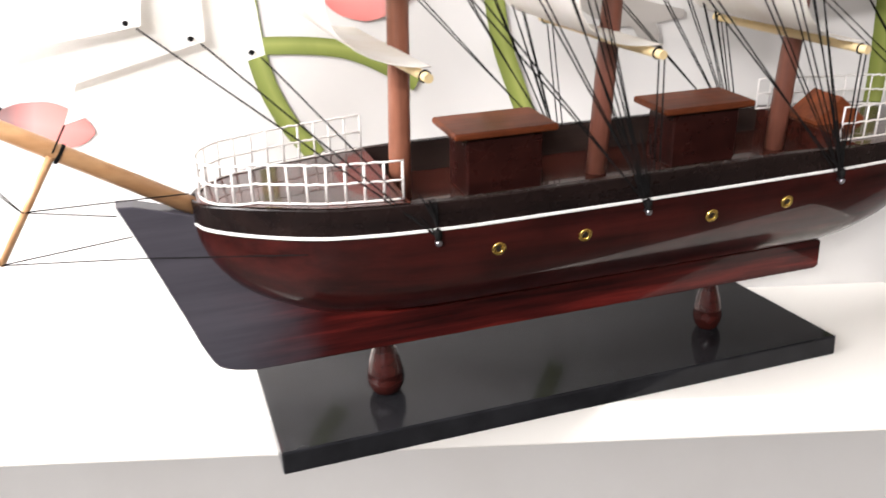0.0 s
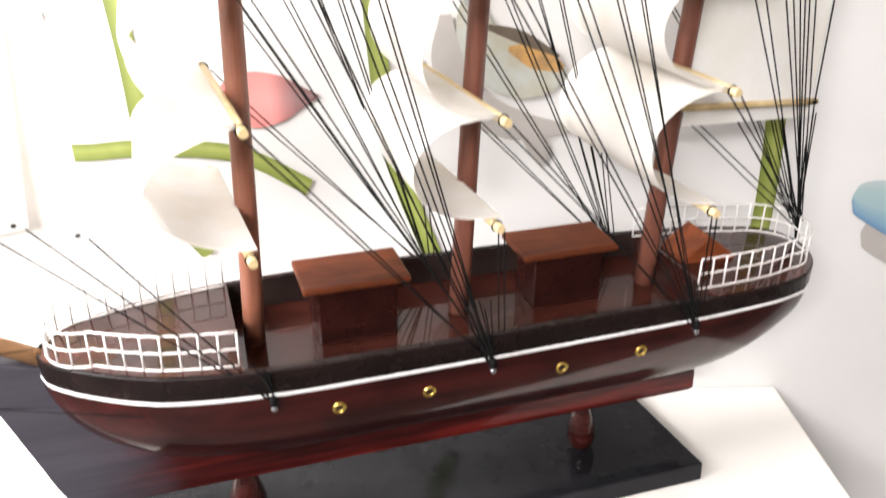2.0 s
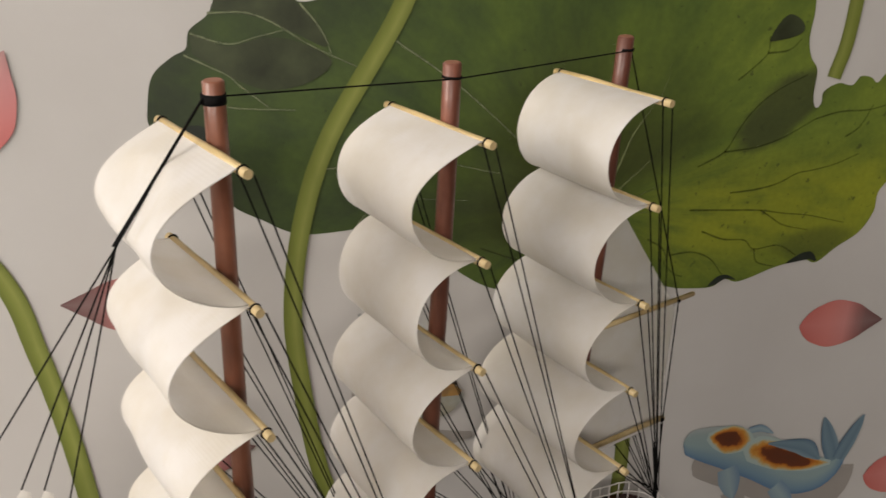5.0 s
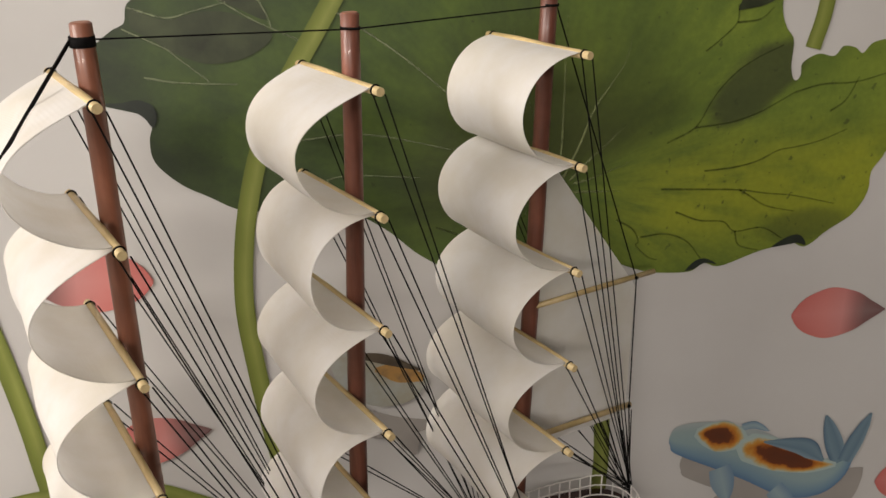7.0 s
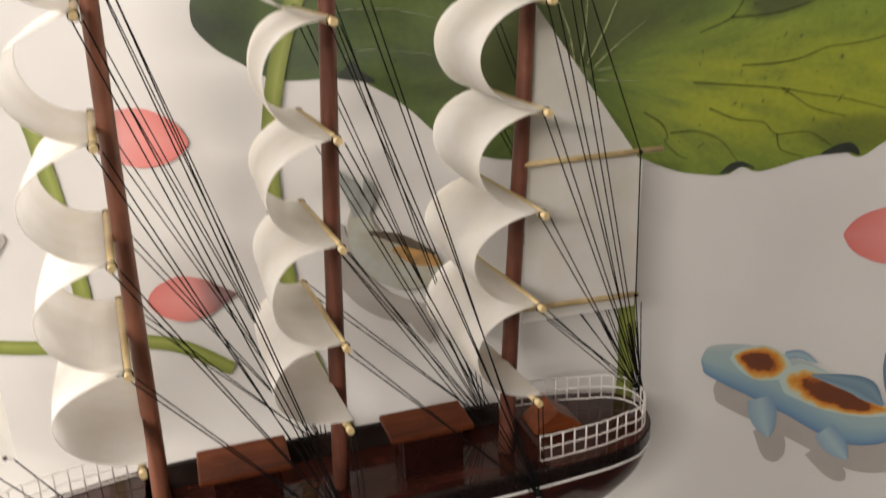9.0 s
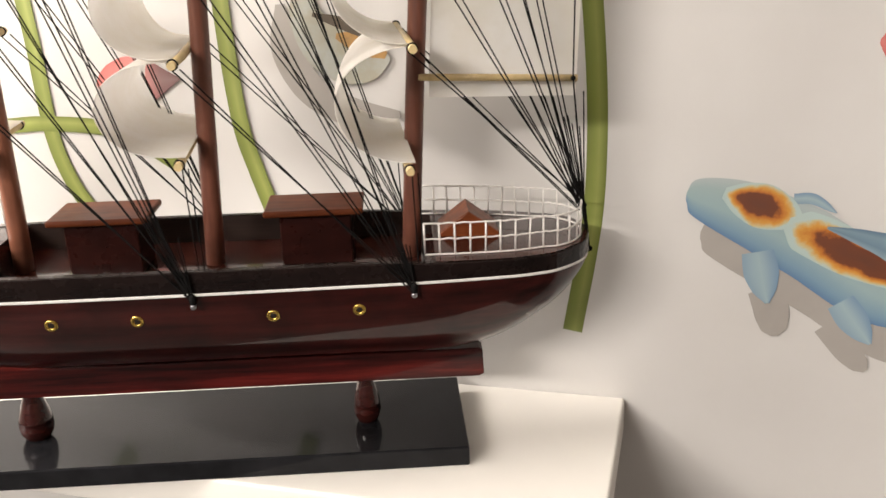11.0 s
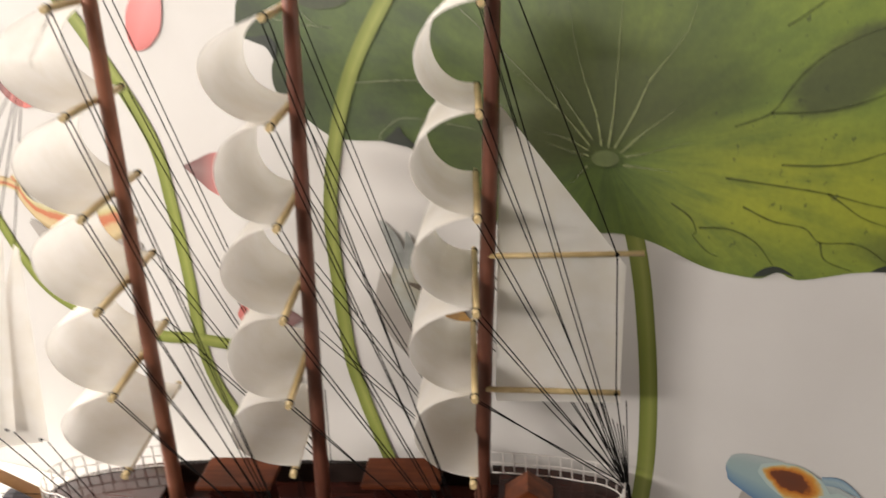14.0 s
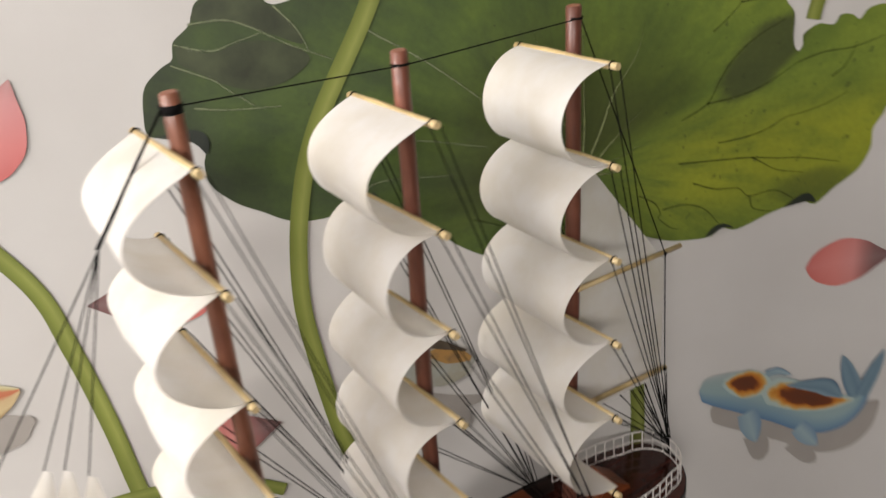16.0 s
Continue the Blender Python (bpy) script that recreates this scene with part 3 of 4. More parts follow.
heeled("knot", lathe([(0.0004, -0.0018), (0.0019, -0.001), (0.0022, 0.0004), (0.0012, 0.0018)], 10), THREAD, "black thread knot", True, Matrix.Translation(STERN_KNOT))
for m in range(3):
    for side in (-1, 1):
        heeled("knot", lathe([(0.0006, -0.0034), (0.0017, -0.0024), (0.0014, -0.0012), (0.0021, 0.0002), (0.0018, 0.0012), (0.0022, 0.0022), (0.0008, 0.0040)], 9), THREAD, "black thread knot", True, Matrix.Translation(CHAIN[m, side] + Vector((0, 0.0004 * side, 0.0034))))

# cut thread ends standing at the stern knot; fans at the chain nails imitate the shrouds' reflection in the deck
for base, spread, low, high in ((STERN_TOP, 0.020, 0.045, 0.080), (CHAIN[1, -1] + Vector((0, -0.001, 0.008)), 0.024, 0.026, 0.042), (CHAIN[2, -1] + Vector((0, -0.001, 0.008)), 0.018, 0.020, 0.034), (CHAIN[0, -1] + Vector((0, -0.001, 0.008)), 0.010, 0.012, 0.020)):
    for n in range(6):
        h = rnd.uniform(low, high)
        lean = -spread * (0.15 + 0.85 * n / 5) * h / high
        thread(base + Vector((0, 0.001, 0)), base + Vector((lean, rnd.uniform(-0.003, 0.003), h)), 0.00042, -0.0012)

tops = [Vector((mast_u(i, MASTS[i][1][1] - 0.0073), 0, MASTS[i][1][1] - 0.0073)) for i in (1, 2, 3)]
thread(tops[0], tops[1] + Vector((0, -0.0055, 0)), 0.00045)
thread(tops[1] + Vector((0, -0.0055, 0)), tops[2] + Vector((0, -0.005, 0)), 0.00045)
GAFF_TIP, BOOM_TIP = Vector((0.2475, -0.0060, 0.3125)), Vector((0.2480, -0.0062, 0.2023))
thread(tops[2] + Vector((0.005, 0, 0)), GAFF_TIP, 0.00052)
thread(GAFF_TIP, BOOM_TIP, 0.00052)
thread(BOOM_TIP, STERN_TOP, 0.00052)
for p in (GAFF_TIP, BOOM_TIP):
    heeled("knot", lathe([(0.0004, -0.0014), (0.0016, -0.0006), (0.0016, 0.0008), (0.0006, 0.0014)], 8), THREAD, "black thread knot", True, Matrix.Translation(p))
SPLIT = Vector((-0.1515, -0.004, 0.4590))
for n in range(3):
    thread(tops[0] + Vector((-0.0055, -0.001 * n, 0.001 * n - 0.001)), SPLIT + Vector((-0.0006 * n, 0.0007 * n, 0)), 0.00048)
for head, clew, tack in JIBS:
    thread(SPLIT, head, 0.00045)
    thread(Vector(clew) + Vector((-0.0018, 0.0010, -0.0010)), CHAIN[0, -1] + Vector((rnd.uniform(-0.001, 0.001), 0, 0.0030)), 0.00045)
    heeled("knot", lathe([(0.0004, -0.0012), (0.0014, -0.0004), (0.0014, 0.0006), (0.0005, 0.0012)], 8), THREAD, "black thread knot", True, Matrix.Translation(Vector(clew) + Vector((-0.0060, -0.0004, 0.0016))))
    t = (tack[0] - BOW_A.x) / (BOW_B.x - BOW_A.x)
    thread(tack, BOW_A.lerp(BOW_B, t + 0.05) + Vector((0, -0.0045, 0)), 0.0005)
thread(SPLIT, BOW_B.lerp(BOW_A, 0.03), 0.00045)
MID, TIP = Vector((-0.3010, -0.004, 0.1085)), Vector((-0.3160, -0.003, 0.0820))
for a, b in ((MID, (-0.2215, -0.006, 0.1085)), (MID, (-0.2580, -0.006, 0.1010)), (TIP, (-0.2520, -0.006, 0.0890)), (TIP, (-0.2465, -0.0062, 0.0760)), (MID, BOW_B), (MID, (-0.345, 0, 0.172)), (TIP, (-0.365, 0, 0.185))):
    thread(a, b, 0.00035)
thread((-0.2465, -0.0062, 0.0760), (-0.170, -0.0475, 0.083), 0.0003)


# wire rails on bow and stern
def rail(u_open, u_turn, u_end, inset, name, label):
    """A white grid rail inside the rim from one side round the end to the other."""
    us = [u_open + (u_end - u_open) * (1 - (1 - i / 40) ** 2) for i in range(41)]

    def half(u):
        """Share of the rail's breadth: it closes in a round end."""
        return math.sqrt(max(0.0, 1 - max(0.0, (u - u_turn) / (u_end - u_turn)) ** 2))

    def stand(u, side):
        c = middle(u)
        return Vector((u, c + (side_n(u_turn, side, -inset) - c if abs(u) > abs(u_turn) else side_n(u, side, -inset) - c) * half(u), rim(u) + 0.0009))

    path = [stand(u, -1) for u in us] + [stand(u, 1) for u in reversed(us[:-1])]
    lengths = [0.0]
    for a, b in zip(path, path[1:]):
        lengths.append(lengths[-1] + (b - a).length)

    def at(d):
        i = min(len(path) - 2, max(k for k in range(len(path)) if lengths[k] <= d + 1e-9))
        return path[i].lerp(path[i + 1], (d - lengths[i]) / (lengths[i + 1] - lengths[i]))

    total = lengths[-1]
    count = round(total / 0.0094)
    body = heeled(name, tube([p + Vector((0, 0, 0.0002)) for p in path], 0.00065, 6), WHITEWIRE, label, True)
    for h in (0.0102, 0.0201):
        part("rail_wire", tube([p + Vector((0, 0, h + 0.0003 * math.sin(9 * n))) for n, p in enumerate(path)], 0.00062, 6), WHITEWIRE, body, "", True)
    for n in range(count + 1):
        p = at(total * n / count * 0.9999)
        part("rail_post", tube([p, p + Vector((rnd.uniform(-0.0004, 0.0004), rnd.uniform(-0.0004, 0.0004), 0.0205))], 0.00065, 6), WHITEWIRE, body, "", True)


rail(-0.1205, -0.1900, -0.2165, 0.0062, "bow_rail", "white wire grid rail round the bow")
rail(0.1515, 0.2260, 0.2560, 0.0112, "stern_rail", "white wire grid rail round the stern")


# deck houses and skylight
def deck_house(u, n, k, length, width):
    body = heeled("deck_house", block((0.0455, width - 0.010, k - DECK), 0.0008, 1, (u + 0.0006, n, (k + DECK) / 2)), HOUSEWOOD, "dark red-brown lacquered deck house")
    part("roof", block((length, width, 0.0042), 0.0016, 3, (u, n, k + 0.0004)), ROOFWOOD, body, "orange-brown wooden roof slab")


deck_house(-0.0504, 0.0003, 0.1250, 0.0622, 0.0410)
deck_house(0.0828, 0.0033, 0.1240, 0.0630, 0.0385)
heeled("skylight", slab([(0.1630, 0.1020), (0.2010, 0.1010), (0.2010, 0.1062), (0.1815, 0.1212), (0.1630, 0.1070)], 0.028, 0.0008), SKYLIGHTWOOD, "orange-brown gabled skylight")

# ---------------------------------------------------------------- printed mural
PRINT = 0.0006
STACK = itertools.count()
mural = new("wall_mural")
mural.location = (0, 0, SHELF)
tagged(mural, "printed lotus pond mural on the white wall", "wall mural")


def print_object(name, verts, faces, material, layer, label, uvs=None, under=None):
    """Flat printed shape on the wall: verts are (x, z) over the shelf's height."""
    ob = mesh_object(name, [(x, 0, z) for x, z in verts], faces, material)
    ob.parent = under or mural
    ob.location = (0, -PRINT * layer - 0.000012 * next(STACK) - (under.location.y if under else 0), 0)
    if uvs:
        lay = ob.data.uv_layers.new(name="across")
        for loop in ob.data.loops:
            lay.data[loop.index].uv = uvs[loop.vertex_index]
    return tagged(ob, label)


def ribbon(points, widths, steps=10):
    """A band along a smooth curve. Verts, faces, and uv with v across and u along."""
    path = spline([(x, z, 0) for x, z in points], steps)
    n = len(path)
    verts, uvs = [], []
    for i, p in enumerate(path):
        a, b = path[max(0, i - 1)], path[min(n - 1, i + 1)]
        d = (b - a).normalized()
        side = Vector((-d.y, d.x, 0))
        w = curve_of(widths, i / (n - 1)) if isinstance(widths, (list, tuple)) else widths
        for k in range(5):
            c = k / 4
            q = p + side * w * (c - 0.5)
            verts.append((q.x, q.y))
            uvs.append((i / (n - 1), c))
    faces = [(i * 5 + k, i * 5 + k + 1, (i + 1) * 5 + k + 1, (i + 1) * 5 + k) for i in range(n - 1) for k in range(4)]
    return verts, faces, uvs


def fan(outline):
    cx, cz = sum(p[0] for p in outline) / len(outline), sum(p[1] for p in outline) / len(outline)
    n = len(outline)
    return [(cx, cz)] + outline, [(0, 1 + i, 1 + (i + 1) % n) for i in range(n)]


def stem_material():
    m = Mat("printed green stem")
    uv = m.add("ShaderNodeTexCoord").outputs["UV"]
    sep = m.add("ShaderNodeSeparateXYZ")
    m.link(uv, sep.inputs[0])
    tone = m.ramp(sep.outputs[1], [(0.0, (0.115, 0.14, 0.022)), (0.35, (0.24, 0.275, 0.055)), (0.6, (0.34, 0.37, 0.10)), (1.0, (0.135, 0.16, 0.025))])
    m.colour(m.mix(m.noise(m.coords("Object", (1, 1, 0.3)), 45.0), tone, (0.14, 0.17, 0.03)))
    m.put(Roughness=0.5)
    return m.m


def petal_material(tip=True):
    m = Mat("printed pink petal")
    sep = m.add("ShaderNodeSeparateXYZ")
    m.link(m.add("ShaderNodeTexCoord").outputs["UV"], sep.inputs[0])
    pale = [(0.0, (0.52, 0.13, 0.12)), (0.4, (0.60, 0.20, 0.19)), (0.8, (0.56, 0.26, 0.26)), (1.0, (0.40, 0.24, 0.23))]
    tone = m.ramp(sep.outputs[0], pale if not tip else [(0.0, (0.52, 0.13, 0.11)), (0.35, (0.60, 0.20, 0.175)), (0.54, (0.57, 0.23, 0.21)), (0.68, (0.27, 0.125, 0.115)), (0.78, (0.12, 0.085, 0.08)), (1.0, (0.07, 0.058, 0.055))])
    edge = m.ramp(sep.outputs[1], [(0.0, (0.50, 0.12, 0.12)), (0.5, (0.68, 0.36, 0.36)), (1.0, (0.50, 0.13, 0.13))])
    m.colour(m.mix(0.18, tone, edge))
    m.put(Roughness=0.5)
    return m.m


def leaf_material():
    m = Mat("printed lotus leaf")
    sep = m.add("ShaderNodeSeparateXYZ")
    m.link(m.coords("Object"), sep.inputs[0])

    def calc(how, a, b=None, c=None):
        n = m.add("ShaderNodeMath", operation=how)
        for k, v in enumerate((a, b, c)):
            if isinstance(v, (int, float)):
                n.inputs[k].default_value = v
            elif v is not None:
                m.link(v, n.inputs[k])
        return n.outputs[0]

    def smooth(value, low, high):
        n = m.add("ShaderNodeMapRange", interpolation_type="SMOOTHSTEP")
        n.inputs["From Min"].default_value, n.inputs["From Max"].default_value = low, high
        m.link(value, n.inputs["Value"])
        return n.outputs[0]

    x, z = sep.outputs[0], sep.outputs[2]
    # streaks running out from the hub
    dx, dz = calc("SUBTRACT", x, 0.350), calc("SUBTRACT", z, 0.410)
    angle = calc("ARCTAN2", dz, dx)
    far = calc("SQRT", calc("ADD", calc("MULTIPLY", dx, dx), calc("MULTIPLY", dz, dz)))
    polar = m.add("ShaderNodeCombineXYZ")
    m.link(calc("MULTIPLY", angle, 4.5), polar.inputs[0])
    m.link(calc("MULTIPLY", far, 9.0), polar.inputs[1])
    streak = m.noise(polar.outputs[0], 1.6, 5.0, 0.6)
    cloud = m.noise(m.coords("Object"), 11.0, 5.0)
    run = calc("MULTIPLY_ADD", x, 1.30, 0.08)
    run = calc("MULTIPLY_ADD", calc("SUBTRACT", streak, 0.5), 0.75, run)
    run = calc("MULTIPLY_ADD", calc("SUBTRACT", cloud, 0.5), 0.70, run)
    base = m.ramp(run, [(0.05, (0.026, 0.038, 0.016)), (0.25, (0.044, 0.071, 0.019)), (0.50, (0.076, 0.118, 0.021)), (0.72, (0.104, 0.151, 0.023)), (1.0, (0.178, 0.236, 0.031))])
    # bright band along the right-hand rib
    band = smooth(calc("ABSOLUTE", calc("SUBTRACT", z, 0.386)), 0.072, 0.008)
    band = calc("MULTIPLY", band, smooth(x, 0.36, 0.47))
    band = calc("MULTIPLY", band, smooth(streak, 0.15, 0.62))
    lit = m.mix(band, base, (0.255, 0.285, 0.024))
    # darker middle above and beside the hub, and dull lower right tip
    deep = calc("MULTIPLY", smooth(calc("MULTIPLY_ADD", calc("SUBTRACT", cloud, 0.5), 0.10, far), 0.185, 0.045), smooth(calc("ADD", dz, calc("MULTIPLY", dx, -0.36)), -0.014, 0.020))
    lit = m.mix(calc("MULTIPLY", deep, 0.80), lit, (0.036, 0.043, 0.010))
    tx, tz = calc("SUBTRACT", x, 0.572), calc("SUBTRACT", z, 0.350)
    tip = calc("ADD", calc("POWER", calc("DIVIDE", tx, 0.045), 2.0), calc("POWER", calc("DIVIDE", tz, 0.016), 2.0))
    lit = m.mix(calc("MULTIPLY", smooth(tip, 1.3, 0.2), 0.55), lit, (0.052, 0.064, 0.018))
    # dull hollow below the right-hand notch
    hx, hz = calc("SUBTRACT", x, 0.522), calc("SUBTRACT", z, 0.477)
    along = calc("ADD", calc("MULTIPLY", hx, 0.80), calc("MULTIPLY", hz, 0.60))
    across = calc("SUBTRACT", calc("MULTIPLY", hz, 0.80), calc("MULTIPLY", hx, 0.60))
    hollow = calc("ADD", calc("POWER", calc("DIVIDE", along, 0.052), 2.0), calc("POWER", calc("DIVIDE", across, 0.024), 2.0))
    lit = m.mix(calc("MULTIPLY", smooth(calc("MULTIPLY_ADD", calc("SUBTRACT", streak, 0.5), 1.4, hollow), 1.25, 0.5), 0.85), lit, (0.046, 0.056, 0.020))
    grit = calc("MULTIPLY_ADD", smooth(x, 0.36, 0.50), 0.055, m.noise(m.coords("Object"), 120.0, 3.0))
    pits = m.ramp(grit, [(0.685, (0, 0, 0)), (0.745, (0.6, 0.6, 0.6))])
    fine = m.ramp(m.noise(m.coords("Object"), 190.0, 3.0), [(0.3, (0.92, 0.92, 0.92)), (0.7, (1.08, 1.08, 1.08))])
    m.colour(m.mix(1.0, m.mix(pits, lit, (0.026, 0.034, 0.012)), fine, "MULTIPLY"))
    m.put(Roughness=0.5)
    return m.m


STEM, PETAL, BUD, LEAF = stem_material(), petal_material(), petal_material(False), leaf_material()
FOLD = plain("printed dark leaf fold", (0.040, 0.050, 0.022), 0.5, 0.45, 38)
DARKFOLD = plain("printed black-green fold", (0.018, 0.024, 0.017), 0.5, 0.3, 60)


def line_material(name, colour, start, end):
    """Ink that thins towards a printed line's two sides and along its length."""
    m = Mat(name)
    sep = m.add("ShaderNodeSeparateXYZ")
    m.link(m.add("ShaderNodeTexCoord").outputs["UV"], sep.inputs[0])
    m.colour(m.ramp(m.noise(m.coords("Object"), 60.0), [(0.3, tuple(c * 0.8 for c in colour)), (0.7, tuple(c * 1.2 for c in colour))]))
    along = m.ramp(sep.outputs[0], [(0.0, (start,) * 3), (1.0, (end,) * 3)])
    across = m.ramp(sep.outputs[1], [(0.0, (0, 0, 0)), (0.38, (1, 1, 1)), (0.62, (1, 1, 1)), (1.0, (0, 0, 0))])
    gaps = m.ramp(m.noise(m.coords("Object"), 140.0, 3.0), [(0.3, (0.55, 0.55, 0.55)), (0.6, (1, 1, 1))])
    m.link(m.mix(1.0, m.mix(1.0, along, across, "MULTIPLY"), gaps, "MULTIPLY"), m.b.inputs["Alpha"])
    m.put(Roughness=0.5)
    return m.m


VEIN = line_material("printed pale leaf vein", (0.190, 0.220, 0.120), 0.95, 0.65)
PALEVEIN = line_material("printed pale rib", (0.225, 0.255, 0.110), 0.95, 0.12)
DARKVEIN = line_material("printed dark leaf vein", (0.034, 0.044, 0.010), 0.68, 0.48)
HUBINK = plain("printed leaf hub", (0.115, 0.145, 0.050), 0.5, 0.2, 60)
SHADE = plain("printed grey shape", (0.33, 0.305, 0.28), 0.5, 0.05, 30)

# lotus leaf: its wavy rim, from the left notch over the top, then back underneath
RIM_TOP = [(0.014, 0.512), (0.014, 0.531), (0.020, 0.549), (0.034, 0.560), (0.044, 0.565), (0.048, 0.577), (0.062, 0.587), (0.071, 0.602), (0.092, 0.605), (0.112, 0.601), (0.124, 0.591), (0.147, 0.593), (0.178, 0.597), (0.200, 0.630), (0.240, 0.675), (0.320, 0.700), (0.420, 0.690), (0.500, 0.640), (0.541, 0.575), (0.541, 0.535), (0.545, 0.519), (0.552, 0.508), (0.551, 0.488), (0.553, 0.478), (0.5565, 0.4755), (0.560, 0.480), (0.561, 0.489), (0.575, 0.495), (0.589, 0.492), (0.597, 0.499), (0.608, 0.497), (0.615, 0.492), (0.625, 0.500)]
RIM_LOW = [(0.645, 0.498), (0.664, 0.470), (0.655, 0.430), (0.643, 0.404), (0.632, 0.390), (0.630, 0.372), (0.617, 0.354), (0.594, 0.342), (0.574, 0.330), (0.561, 0.335), (0.547, 0.334), (0.527, 0.331), (0.494, 0.323), (0.479, 0.3275), (0.466, 0.322), (0.443, 0.324), (0.422, 0.329), (0.385, 0.345), (0.355, 0.350), (0.300, 0.345), (0.262, 0.352), (0.235, 0.369), (0.213, 0.391), (0.190, 0.408), (0.165, 0.419), (0.110, 0.421), (0.080, 0.437), (0.062, 0.449), (0.048, 0.466), (0.047, 0.482), (0.050, 0.494), (0.039, 0.504)]


def closed_shape(corners, steps=6):
    """Verts and one face of a smooth closed outline."""
    ring = [(*p, 0) for p in corners]
    pts = spline(ring[-2:] + ring + ring[:2], steps)[2 * steps : -2 * steps - 1]
    verts = [(p.x, p.y) for p in pts]
    return verts, [tuple(range(len(verts)))]


leaf = print_object("leaf", *closed_shape(RIM_TOP + RIM_LOW), LEAF, 1, "large green printed lotus leaf")


def printed_line(points, w0, w1, material, layer, name, label):
    v, f, uv = ribbon(points, [(0, w0), (1, w1)], 8)
    print_object(name, v, f, material, layer, label, uv, leaf)


HUB = (0.349, 0.410)
# pale ribs from the hub outwards
for pts in (
    ((0.337, 0.420), (0.309, 0.451), (0.276, 0.478)), ((0.339, 0.425), (0.321, 0.451), (0.298, 0.483)), ((0.346, 0.420), (0.342, 0.444), (0.333, 0.471), (0.326, 0.497), (0.321, 0.537)),
    ((0.351, 0.418), (0.355, 0.443), (0.358, 0.476), (0.361, 0.515), (0.364, 0.545)), ((0.356, 0.418), (0.370, 0.443), (0.383, 0.470), (0.398, 0.489), (0.409, 0.504), (0.416, 0.526)), ((0.361, 0.415), (0.378, 0.430), (0.394, 0.442), (0.409, 0.455)),
    ((0.364, 0.412), (0.381, 0.415), (0.415, 0.425)), ((0.336, 0.416), (0.316, 0.426), (0.288, 0.433)), ((0.336, 0.412), (0.315, 0.417), (0.294, 0.424)), ((0.363, 0.405), (0.405, 0.401)), ((0.335, 0.404), (0.319, 0.387)),
):
    printed_line(pts, 0.0034, 0.0014, PALEVEIN, 2, "vein", "pale printed vein of the lotus leaf")
for pts in (
    ((0.444, 0.436), (0.468, 0.446), (0.480, 0.463), (0.490, 0.476), (0.504, 0.488), (0.521, 0.497), (0.543, 0.505)), ((0.468, 0.446), (0.498, 0.447), (0.522, 0.452), (0.542, 0.460), (0.555, 0.466)),
    ((0.476, 0.506), (0.488, 0.514), (0.502, 0.526), (0.503, 0.540)), ((0.502, 0.526), (0.522, 0.527), (0.533, 0.535)),
    ((0.477, 0.409), (0.502, 0.409), (0.524, 0.412), (0.543, 0.419), (0.558, 0.420), (0.581, 0.423), (0.605, 0.430)), ((0.439, 0.398), (0.480, 0.393), (0.509, 0.389), (0.534, 0.383), (0.559, 0.378), (0.598, 0.366)),
    ((0.400, 0.377), (0.414, 0.367), (0.419, 0.356), (0.417, 0.352), (0.427, 0.341), (0.435, 0.337)), ((0.421, 0.359), (0.443, 0.359), (0.462, 0.350), (0.475, 0.333)),
    ((0.452, 0.377), (0.473, 0.367), (0.495, 0.363), (0.506, 0.353), (0.531, 0.353), (0.550, 0.341)), ((0.506, 0.353), (0.510, 0.340), (0.528, 0.333)), ((0.509, 0.389), (0.518, 0.383), (0.534, 0.372), (0.560, 0.364)),
    ((0.588, 0.447), (0.602, 0.455), (0.613, 0.473)), ((0.555, 0.466), (0.580, 0.470), (0.610, 0.469), (0.640, 0.474)), ((0.250, 0.390), (0.290, 0.372), (0.330, 0.362)),
):
    printed_line(pts, 0.0024, 0.0017, DARKVEIN, 2, "vein", "dark printed vein of the lotus leaf")
for pts in (
    ((0.061, 0.5875), (0.087, 0.586), (0.106, 0.577), (0.132, 0.559), (0.165, 0.541)), ((0.048, 0.575), (0.072, 0.566), (0.091, 0.569), (0.114, 0.573)),
    ((0.042, 0.561), (0.069, 0.545), (0.076, 0.538), (0.095, 0.520)), ((0.051, 0.527), (0.075, 0.521), (0.114, 0.516)),
    ((0.124, 0.590), (0.135, 0.575), (0.141, 0.562), (0.143, 0.553)), ((0.130, 0.470), (0.200, 0.470), (0.270, 0.450)), ((0.190, 0.560), (0.240, 0.520), (0.300, 0.460)), ((0.150, 0.420), (0.158, 0.430), (0.180, 0.440), (0.240, 0.432)),
):
    printed_line(pts, 0.0024, 0.0016, VEIN, 2, "vein", "pale printed vein of the lotus leaf")
for corners in (
    [(0.064, 0.590), (0.073, 0.600), (0.092, 0.603), (0.111, 0.598), (0.124, 0.588), (0.134, 0.575), (0.140, 0.559), (0.117, 0.571), (0.096, 0.582), (0.078, 0.587)],
    [(0.048, 0.574), (0.072, 0.5645), (0.095, 0.568), (0.118, 0.565), (0.143, 0.549), (0.125, 0.535), (0.098, 0.532), (0.077, 0.540), (0.062, 0.551), (0.046, 0.563)],
    [(0.503, 0.535), (0.510, 0.549), (0.520, 0.556), (0.532, 0.550), (0.534, 0.541), (0.518, 0.536)],
):
    print_object("fold", *closed_shape(corners), FOLD, 1.5, "dark printed fold of the lotus leaf", None, leaf)
